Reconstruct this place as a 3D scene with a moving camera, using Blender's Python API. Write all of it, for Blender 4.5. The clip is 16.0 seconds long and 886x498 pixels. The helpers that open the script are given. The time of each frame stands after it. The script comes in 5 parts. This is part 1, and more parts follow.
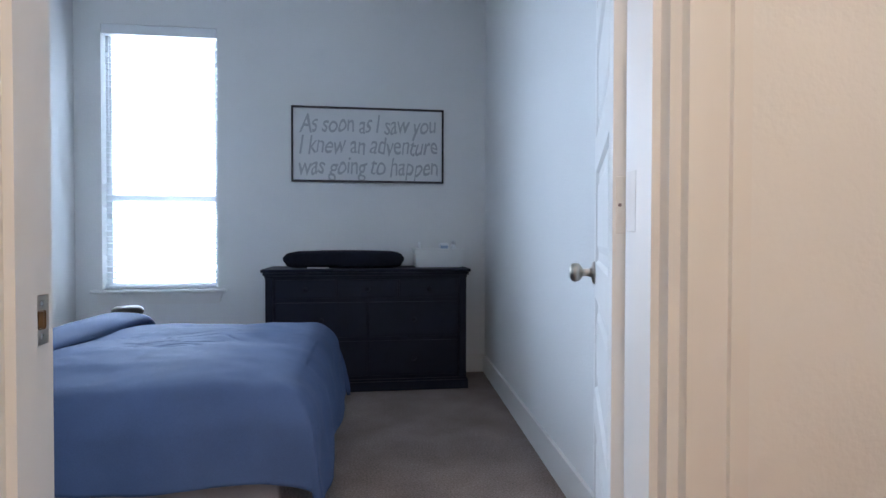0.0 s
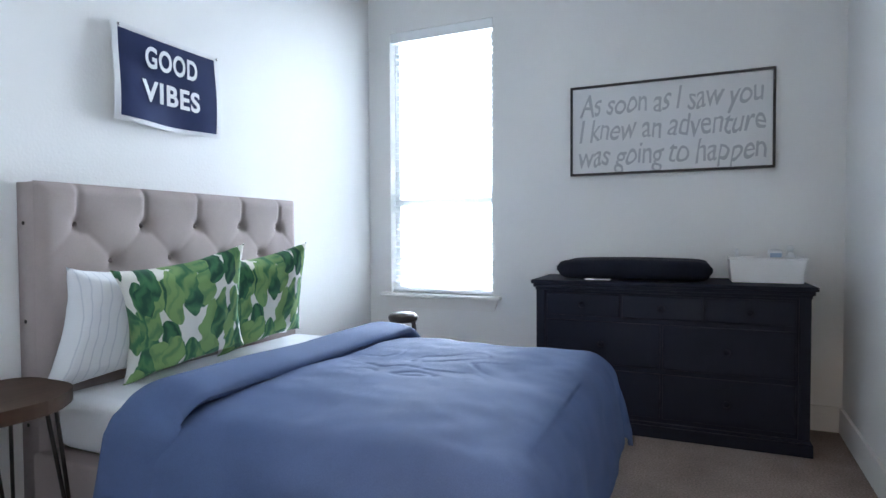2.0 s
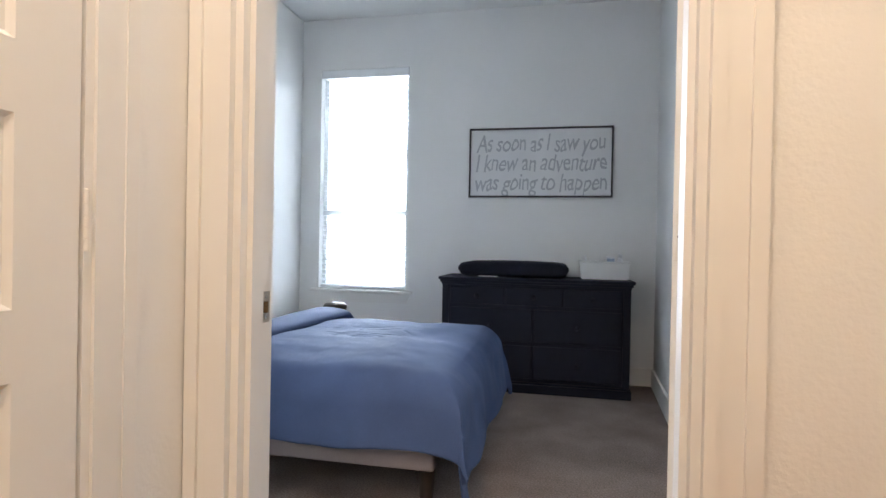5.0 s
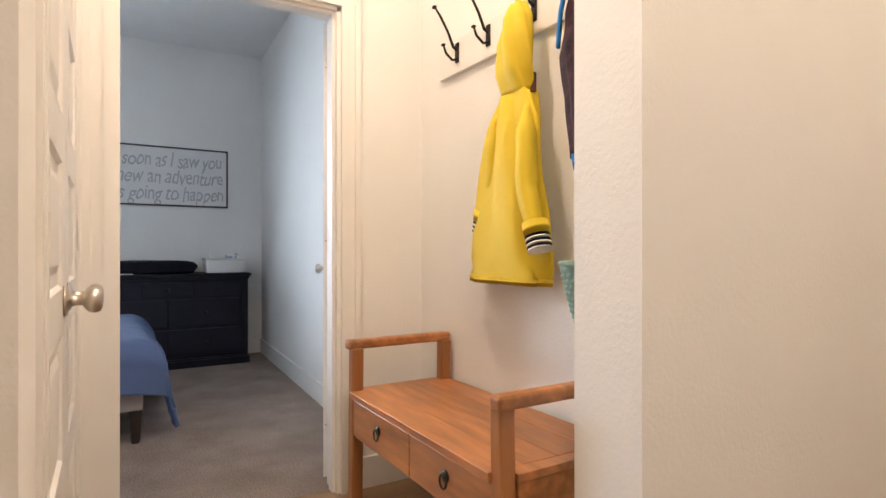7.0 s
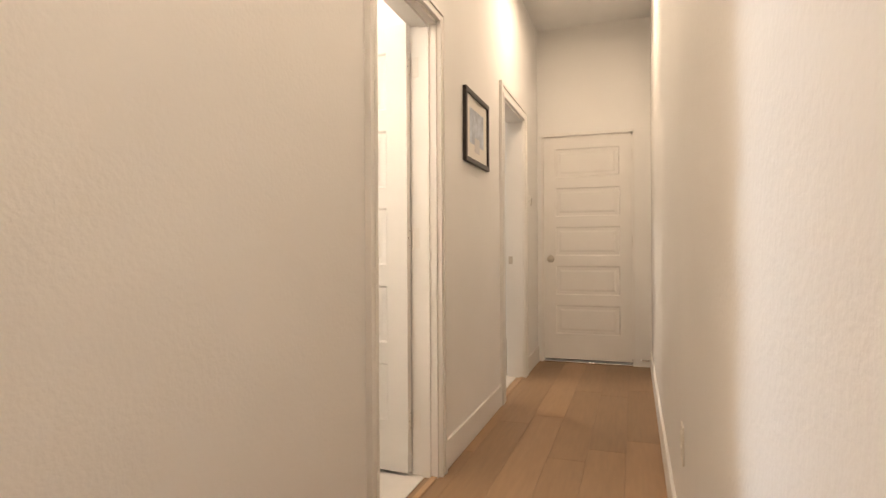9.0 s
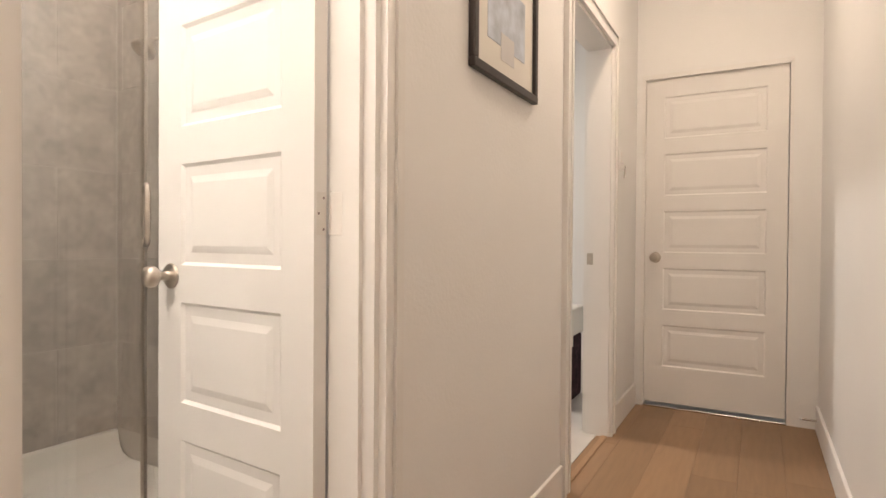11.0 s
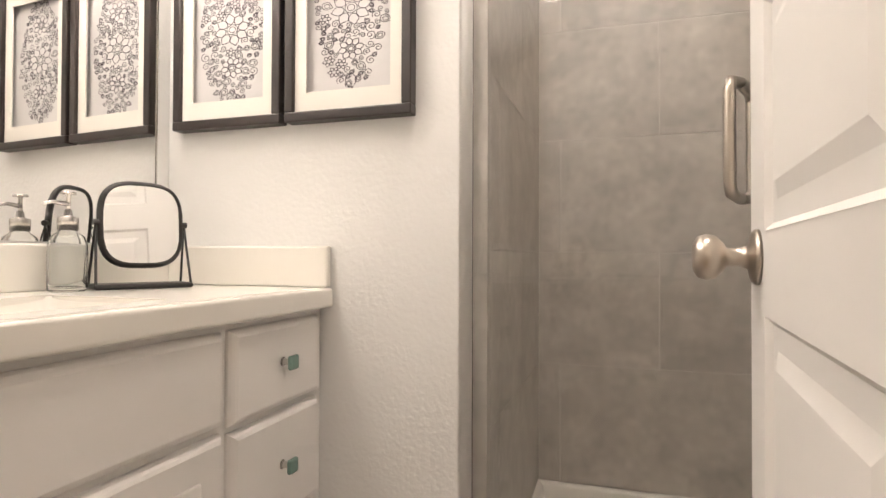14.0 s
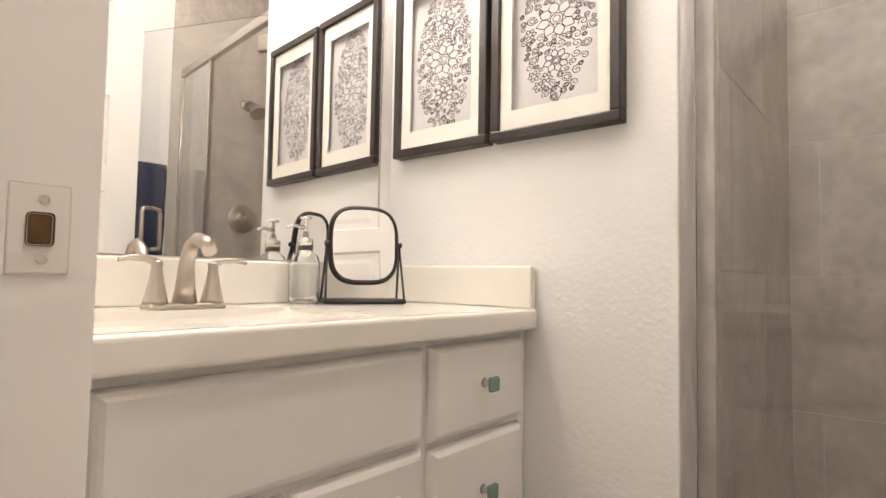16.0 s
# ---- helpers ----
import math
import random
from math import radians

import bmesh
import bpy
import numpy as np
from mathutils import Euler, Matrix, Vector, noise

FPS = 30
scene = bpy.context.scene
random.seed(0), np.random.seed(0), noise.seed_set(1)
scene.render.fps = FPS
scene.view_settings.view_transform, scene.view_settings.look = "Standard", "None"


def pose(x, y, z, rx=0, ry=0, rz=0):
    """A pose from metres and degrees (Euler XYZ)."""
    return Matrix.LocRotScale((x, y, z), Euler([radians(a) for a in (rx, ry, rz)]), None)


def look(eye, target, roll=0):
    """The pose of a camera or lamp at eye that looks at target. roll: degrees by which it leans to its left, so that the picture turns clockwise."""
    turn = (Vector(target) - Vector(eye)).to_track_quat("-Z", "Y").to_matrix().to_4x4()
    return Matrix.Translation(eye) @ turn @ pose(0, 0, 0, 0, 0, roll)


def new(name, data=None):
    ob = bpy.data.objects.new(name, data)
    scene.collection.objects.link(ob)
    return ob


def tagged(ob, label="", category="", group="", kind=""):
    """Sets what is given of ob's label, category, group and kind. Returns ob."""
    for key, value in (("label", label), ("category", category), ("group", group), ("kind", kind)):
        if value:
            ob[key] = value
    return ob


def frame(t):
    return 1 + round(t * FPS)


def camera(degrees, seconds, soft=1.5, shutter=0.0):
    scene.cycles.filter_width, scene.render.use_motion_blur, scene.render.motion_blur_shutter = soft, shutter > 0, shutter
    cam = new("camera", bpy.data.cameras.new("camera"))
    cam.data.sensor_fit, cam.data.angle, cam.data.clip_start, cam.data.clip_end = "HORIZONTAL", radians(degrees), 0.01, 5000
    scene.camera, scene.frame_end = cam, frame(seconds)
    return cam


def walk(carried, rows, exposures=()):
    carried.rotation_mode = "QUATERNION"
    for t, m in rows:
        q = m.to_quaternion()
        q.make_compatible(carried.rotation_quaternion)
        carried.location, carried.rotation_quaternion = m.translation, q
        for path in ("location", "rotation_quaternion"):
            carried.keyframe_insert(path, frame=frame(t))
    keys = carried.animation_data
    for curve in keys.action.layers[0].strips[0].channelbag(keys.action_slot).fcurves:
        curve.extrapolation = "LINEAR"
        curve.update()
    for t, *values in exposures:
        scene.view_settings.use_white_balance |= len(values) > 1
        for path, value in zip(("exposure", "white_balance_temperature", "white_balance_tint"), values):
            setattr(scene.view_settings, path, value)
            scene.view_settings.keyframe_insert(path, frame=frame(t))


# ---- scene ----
cam = camera(77.0, 16.0)
PATH = [
    (0, (0.675, 0.322, 1.014), (0.943, 2.304, 0.978), 0.1),
    (0.5, (0.778, 0.645, 1.036), (0.690, 2.643, 0.998), -0.2),
    (1, (0.739, 0.83, 1.061), (0.339, 2.789, 1.01), -0.2),
    (1.5, (0.746, 0.92, 1.066), (0.109, 2.815, 1.011), -0.2),
    (2, (0.783, 0.945, 1.076), (-0.011, 2.779, 1.021), -0.3),
    (2.5, (0.841, 0.964, 1.068), (-0.07, 2.744, 1.024), -0.2),
    (3, (0.872, 0.958, 1.073), (-0.075, 2.719, 1.03), -0.1),
    (3.2, (0.887, 0.953, 1.069), (-0.067, 2.71, 1.031), -0.2),
    (5.3, (0.83, -0.167, 1.033), (0.602, 1.82, 1.025), 0.7),
    (5.5, (0.778, -0.309, 1.026), (0.674, 1.689, 1.021), 0.3),
    (6, (0.659, -0.689, 1.04), (0.781, 1.307, 1.034), 0.3),
    (6.5, (0.466, -0.999, 1.037), (0.941, 0.944, 1.038), 0.2),
    (7, (0.234, -1.237, 1.028), (1.267, 0.475, 1.03), 0.0),
    (7.5, (0.068, -1.401, 1.03), (1.45, 0.045, 1.032), -0.0),
    (8, (0.047, -1.44, 1.025), (1.714, -0.335, 1.028), -0.1),
    (8.5, (0.274, -1.392, 1.016), (2.132, -0.651, 1.022), -0.2),
    (9, (0.598, -1.363, 1.018), (2.49, -0.713, 1.02), -0.3),
    (9.2, (0.761, -1.351, 1.022), (2.656, -0.711, 1.022), -0.3),
    (11.3, (2.188, -1.158, 1.005), (3.828, -0.013, 0.994), 0.2),
    (11.5, (2.287, -1.125, 0.998), (3.823, 0.155, 1.002), 0.0),
    (12, (2.458, -1.056, 0.99), (3.486, 0.66, 1.004), -0.0),
    (12.5, (2.528, -0.911, 0.953), (3.159, 0.987, 0.955), -0.5),
    (13, (2.609, -0.802, 0.921), (2.819, 1.187, 0.935), -0.3),
    (13.5, (2.676, -0.691, 0.906), (2.481, 1.299, 0.934), 0.0),
    (14, (2.776, -0.617, 0.919), (2.18, 1.292, 0.947), 0.2),
    (14.5, (2.776, -0.547, 0.918), (1.796, 1.195, 0.97), 0.7),
    (15, (2.77, -0.536, 0.921), (1.585, 1.073, 1.007), 1.0),
    (15.5, (2.775, -0.534, 0.918), (1.505, 1.008, 1.018), 1.0),
    (16, (2.785, -0.551, 0.913), (1.498, 0.976, 1.016), 1.0),
]
walk(cam, [(t, look(eye, target, roll)) for t, eye, target, roll in PATH], [(0, -0.35, 5750, 10), (1, -0.1, 6150, 10), (2, 0.15, 6350, 10), (3.2, 0.2, 6400, 10), (5.3, 0.0, 6650, 10), (7, -0.02, 6720, 11), (8.0, -0.12, 6850, 11), (9, -0.26, 7000, 11), (11.5, -0.12, 6330, 12), (12.7, -0.36, 6330, 12), (13.6, -0.37, 6320, 12), (14.4, -0.25, 6300, 12), (15, -0.28, 6300, 12), (16, -0.35, 6300, 12)])
# ---- world and light ----
world = bpy.data.worlds.new("world")
scene.world = world
world.use_nodes = True
wn = world.node_tree
sky = wn.nodes.new("ShaderNodeTexSky")
sky.sky_type, sky.sun_disc, sky.sun_elevation, sky.sun_rotation = "NISHITA", False, radians(55), radians(160)
wn.nodes["Background"].inputs[1].default_value = 0.12
wn.links.new(sky.outputs[0], wn.nodes["Background"].inputs[0])


def area_lamp(name, m, sx, sy, watts, colour):
    d = bpy.data.lights.new(name, "AREA")
    d.shape, d.size, d.size_y, d.energy, d.color = "RECTANGLE", sx, sy, watts, colour
    ob = new(name, d)
    ob.matrix_world = m
    return ob


sun = new("sun", bpy.data.lights.new("sun", "SUN"))
sun.data.energy, sun.data.angle, sun.data.color = 2.0, radians(0.5), (1, 0.95, 0.88)
sun.matrix_world = look((0, 0, 20), (1.0, 6.0, 8.0))
window_light = area_lamp("window_daylight", look((-0.84, 4.84, 1.60), (0.50, 1.2, 1.35)), 0.95, 1.95, 132, (0.73, 0.85, 1.0))
window_light.data.spread = radians(120)
WARM = (1.0, 0.78, 0.59)
# warm light for the hall and nook; its fixtures are unseen, places assumed
for lx, ly, lw in ((0.68, 0.25, 21.5), (0.6, -1.0, 22.5), (2.4, -1.02, 11.5), (4.4, -1.02, 20)):
    area_lamp("ceiling_lamp_light", look((lx, ly, 2.90), (lx, ly + 0.001, 0)), 0.16, 0.16, lw, WARM)
for ly in (-0.2, 0.02, 0.24):
    d = bpy.data.lights.new("vanity_bulb", "POINT")
    d.energy, d.color, d.shadow_soft_size = 6.0, (1.0, 0.87, 0.74), 0.04
    new("vanity_bulb", d).location = (1.90, ly, 2.00)

# fill added for the vanity wall and shower; no fixture is known here
area_lamp("bath_ceiling_light", look((2.75, 0.05, 2.91), (2.75, 0.051, 0)), 0.2, 0.2, 22, (1.0, 0.86, 0.74))


# ---- materials ----
def mat(name, col, rough=0.5, metal=0.0, var=0.06, scale=6.0, fine=0.0, fine_scale=200.0, bump=0.0, bump_scale=80.0, bump_dist=0.01, island=0.0, obj=0.0, stretch=(1, 1, 1), coat=0.0):
    m = bpy.data.materials.new(name)
    m.use_nodes = True
    t = m.node_tree
    b = t.nodes["Principled BSDF"]
    b.inputs["Roughness"].default_value, b.inputs["Metallic"].default_value = rough, metal
    b.inputs["Coat Weight"].default_value = coat
    b.inputs["Specular IOR Level"].default_value = 0.25 if rough > 0.5 else 0.5
    co = t.nodes.new("ShaderNodeTexCoord")
    mp = t.nodes.new("ShaderNodeMapping")
    mp.inputs["Scale"].default_value = stretch
    t.links.new(co.outputs["Object"], mp.inputs[0])

    def tex(sc, det=4.0):
        n = t.nodes.new("ShaderNodeTexNoise")
        n.inputs["Scale"].default_value, n.inputs["Detail"].default_value = sc, det
        t.links.new(mp.outputs[0], n.inputs[0])
        return n.outputs[0]

    def remap(v, a, c):
        n = t.nodes.new("ShaderNodeMapRange")
        n.inputs[1].default_value, n.inputs[2].default_value, n.inputs[3].default_value, n.inputs[4].default_value = 0.25, 0.75, a, c
        t.links.new(v, n.inputs[0])
        return n.outputs[0]

    def times(a, c):
        n = t.nodes.new("ShaderNodeMath")
        n.operation = "MULTIPLY"
        t.links.new(a, n.inputs[0])
        t.links.new(c, n.inputs[1])
        return n.outputs[0]

    v = remap(tex(scale), 1 - var, 1 + var)
    if fine:
        v = times(v, remap(tex(fine_scale, 2.0), 1 - fine, 1 + fine))
    if obj:
        oi = t.nodes.new("ShaderNodeObjectInfo")
        n = t.nodes.new("ShaderNodeMapRange")
        n.inputs[3].default_value, n.inputs[4].default_value = 1 - obj, 1 + obj
        t.links.new(oi.outputs["Random"], n.inputs[0])
        v = times(v, n.outputs[0])
    mx = t.nodes.new("ShaderNodeVectorMath")
    mx.operation = "SCALE"
    mx.inputs[0].default_value = col
    t.links.new(v, mx.inputs["Scale"])
    t.links.new(mx.outputs[0], b.inputs["Base Color"])
    if bump:
        bp = t.nodes.new("ShaderNodeBump")
        bp.inputs["Strength"].default_value, bp.inputs["Distance"].default_value = bump, bump_dist
        t.links.new(tex(bump_scale, 3.0), bp.inputs["Height"])
        t.links.new(bp.outputs[0], b.inputs["Normal"])
    return m


WALL = mat("wall_paint", (0.79, 0.785, 0.77), 0.75, var=0.02, scale=2, bump=0.25, bump_scale=95, bump_dist=0.004)
CEIL = mat("ceiling_paint", (0.78, 0.78, 0.77), 0.85, var=0.02, bump=0.3, bump_scale=70, bump_dist=0.004)
TRIM = mat("trim_paint", (0.78, 0.765, 0.74), 0.52, var=0.02, scale=5, bump=0.04, bump_scale=40, bump_dist=0.002)
VANITY = mat("cabinet_paint", (0.78, 0.76, 0.73), 0.4, var=0.02, scale=5, bump=0.03, bump_scale=30, bump_dist=0.002)
CARPET = mat("carpet", (0.335, 0.27, 0.238), 0.95, var=0.22, scale=4, fine=0.34, fine_scale=120, bump=1.0, bump_scale=260, bump_dist=0.012)
OAK = mat("oak_plank", (0.265, 0.162, 0.088), 0.45, var=0.10, scale=3, fine=0.09, fine_scale=45, bump=0.08, bump_scale=60, bump_dist=0.002, obj=0.13, stretch=(0.12, 1, 1))
SUBFLOOR = mat("subfloor", (0.10, 0.07, 0.045), 0.8)
THRESH = mat("threshold_wood", (0.36, 0.22, 0.12), 0.45, var=0.1, fine=0.08, stretch=(0.15, 1, 1))
BENCHWOOD = mat("bench_wood", (0.37, 0.150, 0.052), 0.36, var=0.42, scale=7, fine=0.30, fine_scale=34, bump=0.06, bump_scale=60, bump_dist=0.002, obj=0.10, stretch=(1, 0.14, 1))
BENCHPOST = mat("bench_post_wood", (0.35, 0.140, 0.047), 0.36, var=0.2, scale=5, fine=0.14, fine_scale=30, stretch=(1, 1, 0.14))
NAVYWOOD = mat("dark_navy_paint", (0.007, 0.0085, 0.019), 0.62, var=0.15, scale=6, bump=0.05, bump_scale=50, bump_dist=0.002)
PLUSH = mat("navy_plush", (0.010, 0.011, 0.020), 0.95, var=0.2, scale=8, fine=0.3, fine_scale=220, bump=0.6, bump_scale=240, bump_dist=0.006)
DUVET = mat("blue_linen", (0.068, 0.100, 0.200), 0.88, var=0.10, scale=5, fine=0.10, fine_scale=380, bump=0.35, bump_scale=420, bump_dist=0.002)
LINEN = mat("taupe_velvet", (0.33, 0.275, 0.265), 0.85, var=0.07, scale=6, fine=0.10, fine_scale=420, bump=0.25, bump_scale=500, bump_dist=0.001)
BUTTON = mat("taupe_button", (0.26, 0.21, 0.205), 0.85)
SHEET = mat("white_sheet", (0.74, 0.75, 0.77), 0.85, var=0.04, scale=9, bump=0.3, bump_scale=14, bump_dist=0.01)
BASKETW = mat("white_woven_fibre", (0.80, 0.80, 0.79), 0.7, var=0.05, bump=0.4, bump_scale=120, bump_dist=0.003)
PLASTIC = mat("white_plastic", (0.80, 0.81, 0.82), 0.35, var=0.02)
BLACK = mat("black_satin", (0.014, 0.012, 0.011), 0.4, var=0.15)
IRON = mat("dark_iron", (0.03, 0.024, 0.02), 0.45, metal=0.7, var=0.2, scale=30)
DARKLEG = mat("espresso_wood", (0.025, 0.017, 0.013), 0.45, var=0.2)
WALNUT = mat("walnut_slab", (0.060, 0.034, 0.023), 0.7, var=0.3, scale=6, fine=0.15, fine_scale=40, stretch=(1, 0.2, 1), bump=0.1)
NICKEL = mat("brushed_nickel", (0.52, 0.47, 0.41), 0.28, metal=1.0, var=0.05, scale=40)
HINGE = mat("painted_hinge", (0.76, 0.735, 0.70), 0.62, metal=0.0, var=0.05)
STEEL = mat("bright_steel", (0.62, 0.60, 0.57), 0.25, metal=1.0, var=0.05)
MARBLE = mat("cultured_marble", (0.80, 0.775, 0.715), 0.22, var=0.025, scale=4, coat=0.3)
TILE = mat("grey_stone_tile", (0.47, 0.43, 0.385), 0.38, var=0.17, scale=9, fine=0.12, fine_scale=38, bump=0.05, bump_scale=40, bump_dist=0.002, obj=0.05)
GROUT = mat("grout", (0.62, 0.585, 0.54), 0.85)
PAN = mat("shower_pan", (0.80, 0.77, 0.71), 0.3, var=0.02)
BATHTILE = mat("floor_tile", (0.60, 0.57, 0.53), 0.4, var=0.06, obj=0.03)
FRAMEWOOD = mat("dark_frame_wood", (0.022, 0.015, 0.013), 0.38, var=0.25, scale=20)
MATBOARD = mat("cream_mat_board", (0.74, 0.715, 0.66), 0.8, var=0.015)
PAPER = mat("white_paper", (0.60, 0.59, 0.585), 0.8, var=0.015)
INK = mat("dark_ink", (0.085, 0.07, 0.085), 0.8)
CANVAS = mat("sign_board", (0.72, 0.715, 0.715), 0.75, var=0.03, scale=8)
SCRIPT = mat("grey_lettering", (0.43, 0.435, 0.45), 0.8)
FELT = mat("navy_felt", (0.018, 0.026, 0.075), 0.95, var=0.1, scale=12, fine=0.1, fine_scale=300, bump=0.2, bump_scale=300, bump_dist=0.002)
FELTW = mat("white_felt", (0.76, 0.76, 0.76), 0.95, var=0.04, bump=0.2, bump_scale=200, bump_dist=0.002)
YELLOW = mat("yellow_rubber_cloth", (0.64, 0.46, 0.030), 0.68, var=0.05, scale=6, bump=0.35, bump_scale=9, bump_dist=0.015)
STRIPE = mat("navy_knit", (0.012, 0.012, 0.02), 0.9)
KNITW = mat("white_knit", (0.75, 0.73, 0.70), 0.9)
MAROON = mat("dark_print_cloth", (0.045, 0.018, 0.025), 0.85, var=0.8, scale=22, fine=0.5, fine_scale=70)
BLUECLOTH = mat("bright_blue_cloth", (0.02, 0.18, 0.48), 0.7)
WICKER = mat("sage_wicker", (0.22, 0.32, 0.26), 0.8, var=0.2, scale=40)
LEATHER = mat("brown_leather", (0.10, 0.035, 0.018), 0.55, var=0.2)
TOWEL = mat("navy_towel", (0.012, 0.02, 0.06), 0.95, fine=0.3, bump=0.6, bump_scale=200, bump_dist=0.006)
GREENGLASS = mat("sage_glass", (0.16, 0.26, 0.22), 0.15, var=0.1, coat=0.5)
BLIND = mat("blind_vinyl", (0.82, 0.83, 0.84), 0.45, var=0.02)
GAPSHADE = mat("dark_gap", (0.02, 0.018, 0.016), 0.7)
LATCH = mat("bare_latch_wood", (0.13, 0.075, 0.035), 0.8, var=0.5, scale=60)
OUTLETM = mat("outlet_plastic", (0.75, 0.72, 0.66), 0.35)
STUCCO = mat("pale_stucco", (0.70, 0.69, 0.66), 0.85, var=0.06, bump=0.3)


def striped(name, a, c, spacing, width):
    """Cloth with thin stripes along one axis."""
    m = mat(name, a, 0.85, var=0.04, bump=0.3, bump_scale=14, bump_dist=0.008)
    t = m.node_tree
    b = t.nodes["Principled BSDF"]
    src = b.inputs["Base Color"].links[0].from_socket
    w = t.nodes.new("ShaderNodeTexWave")
    w.bands_direction = "X"
    w.inputs["Scale"].default_value, w.inputs["Distortion"].default_value = spacing, 0.3
    co = t.nodes.new("ShaderNodeTexCoord")
    t.links.new(co.outputs["UV"], w.inputs[0])
    r = t.nodes.new("ShaderNodeValToRGB")
    r.color_ramp.elements[0].position, r.color_ramp.elements[1].position = 1 - width, 1 - width / 2
    t.links.new(w.outputs[1], r.inputs[0])
    mx = t.nodes.new("ShaderNodeMix")
    mx.data_type = "RGBA"
    t.links.new(r.outputs[0], mx.inputs[0])
    t.links.new(src, mx.inputs[6])
    mx.inputs[7].default_value = (*c, 1)
    t.links.new(mx.outputs[2], b.inputs["Base Color"])
    return m


PILLOWCASE = striped("striped_pillowcase", (0.74, 0.75, 0.77), (0.60, 0.62, 0.66), 5.0, 0.07)


def palm():
    """Printed palm leaves: overlapping pointed cells in greens on off-white, with ribs."""
    m = bpy.data.materials.new("palm_leaf_print")
    m.use_nodes = True
    t = m.node_tree
    b = t.nodes["Principled BSDF"]
    b.inputs["Roughness"].default_value = 0.9
    co = t.nodes.new("ShaderNodeTexCoord")
    ns = t.nodes.new("ShaderNodeTexNoise")
    ns.inputs["Scale"].default_value = 3.5
    t.links.new(co.outputs["UV"], ns.inputs[0])
    add = t.nodes.new("ShaderNodeMix")
    add.data_type = "VECTOR"
    add.inputs[0].default_value = 0.16
    t.links.new(co.outputs["UV"], add.inputs[4])
    t.links.new(ns.outputs[1], add.inputs[5])
    last = None
    for k, (rot, sx, sy) in enumerate(((35, 9.0, 3.9), (-50, 8.5, 3.4), (100, 9.0, 3.6))):
        mp = t.nodes.new("ShaderNodeMapping")
        mp.inputs["Rotation"].default_value = (0, 0, radians(rot))
        mp.inputs["Scale"].default_value = (sx, sy, 1)
        mp.inputs["Location"].default_value = (k * 3.7, k * 1.9, 0)
        t.links.new(add.outputs[1], mp.inputs[0])
        v = t.nodes.new("ShaderNodeTexVoronoi")
        v.voronoi_dimensions = "2D"
        v.inputs["Scale"].default_value = 1.0
        t.links.new(mp.outputs[0], v.inputs[0])
        sep = t.nodes.new("ShaderNodeSeparateColor")
        t.links.new(v.outputs["Color"], sep.inputs[0])
        pick = t.nodes.new("ShaderNodeMath")
        pick.operation = "GREATER_THAN"
        pick.inputs[1].default_value = 0.30
        t.links.new(sep.outputs[0], pick.inputs[0])
        near = t.nodes.new("ShaderNodeMath")
        near.operation = "LESS_THAN"
        near.inputs[1].default_value = 0.50
        t.links.new(v.outputs["Distance"], near.inputs[0])
        both = t.nodes.new("ShaderNodeMath")
        both.operation = "MULTIPLY"
        t.links.new(pick.outputs[0], both.inputs[0])
        t.links.new(near.outputs[0], both.inputs[1])
        wv = t.nodes.new("ShaderNodeTexWave")
        wv.bands_direction = "DIAGONAL"
        wv.inputs["Scale"].default_value = 0.9
        wv.inputs["Distortion"].default_value = 5.0
        wv.inputs["Detail Scale"].default_value = 2.0
        t.links.new(mp.outputs[0], wv.inputs[0])
        half = t.nodes.new("ShaderNodeMath")
        half.operation = "MULTIPLY_ADD"
        half.inputs[1].default_value = 0.45
        t.links.new(wv.outputs[1], half.inputs[0])
        t.links.new(sep.outputs[1], half.inputs[2])
        ramp = t.nodes.new("ShaderNodeValToRGB")
        e = ramp.color_ramp.elements
        e[0].color, e[1].color = (0.015, 0.075, 0.045, 1), (0.20, 0.33, 0.12, 1)
        e[0].position, e[1].position = 0.1, 1.2
        x = e.new(0.55)
        x.color = (0.05, 0.17, 0.075, 1)
        t.links.new(half.outputs[0], ramp.inputs[0])
        mx = t.nodes.new("ShaderNodeMix")
        mx.data_type = "RGBA"
        t.links.new(both.outputs[0], mx.inputs[0])
        if last is None:
            mx.inputs[6].default_value = (0.72, 0.71, 0.66, 1)
        else:
            t.links.new(last, mx.inputs[6])
        t.links.new(ramp.outputs[0], mx.inputs[7])
        last = mx.outputs[2]
    t.links.new(last, b.inputs["Base Color"])
    bp = t.nodes.new("ShaderNodeBump")
    bp.inputs["Strength"].default_value, bp.inputs["Distance"].default_value = 0.4, 0.012
    n2 = t.nodes.new("ShaderNodeTexNoise")
    n2.inputs["Scale"].default_value = 9
    t.links.new(co.outputs["Object"], n2.inputs[0])
    t.links.new(n2.outputs[0], bp.inputs["Height"])
    t.links.new(bp.outputs[0], b.inputs["Normal"])
    return m


PALM = palm()


def glassy(name, col, rough, mirror=False):
    m = bpy.data.materials.new(name)
    m.use_nodes = True
    b = m.node_tree.nodes["Principled BSDF"]
    b.inputs["Base Color"].default_value = (*col, 1)
    b.inputs["Roughness"].default_value = rough
    if mirror:
        b.inputs["Metallic"].default_value = 1.0
    else:
        b.inputs["Transmission Weight"].default_value = 1.0
        b.inputs["IOR"].default_value = 1.48
    return m


MIRROR = glassy("silvered_mirror", (0.93, 0.93, 0.92), 0.0, True)
GLASS = glassy("clear_glass", (0.97, 0.985, 0.98), 0.0)


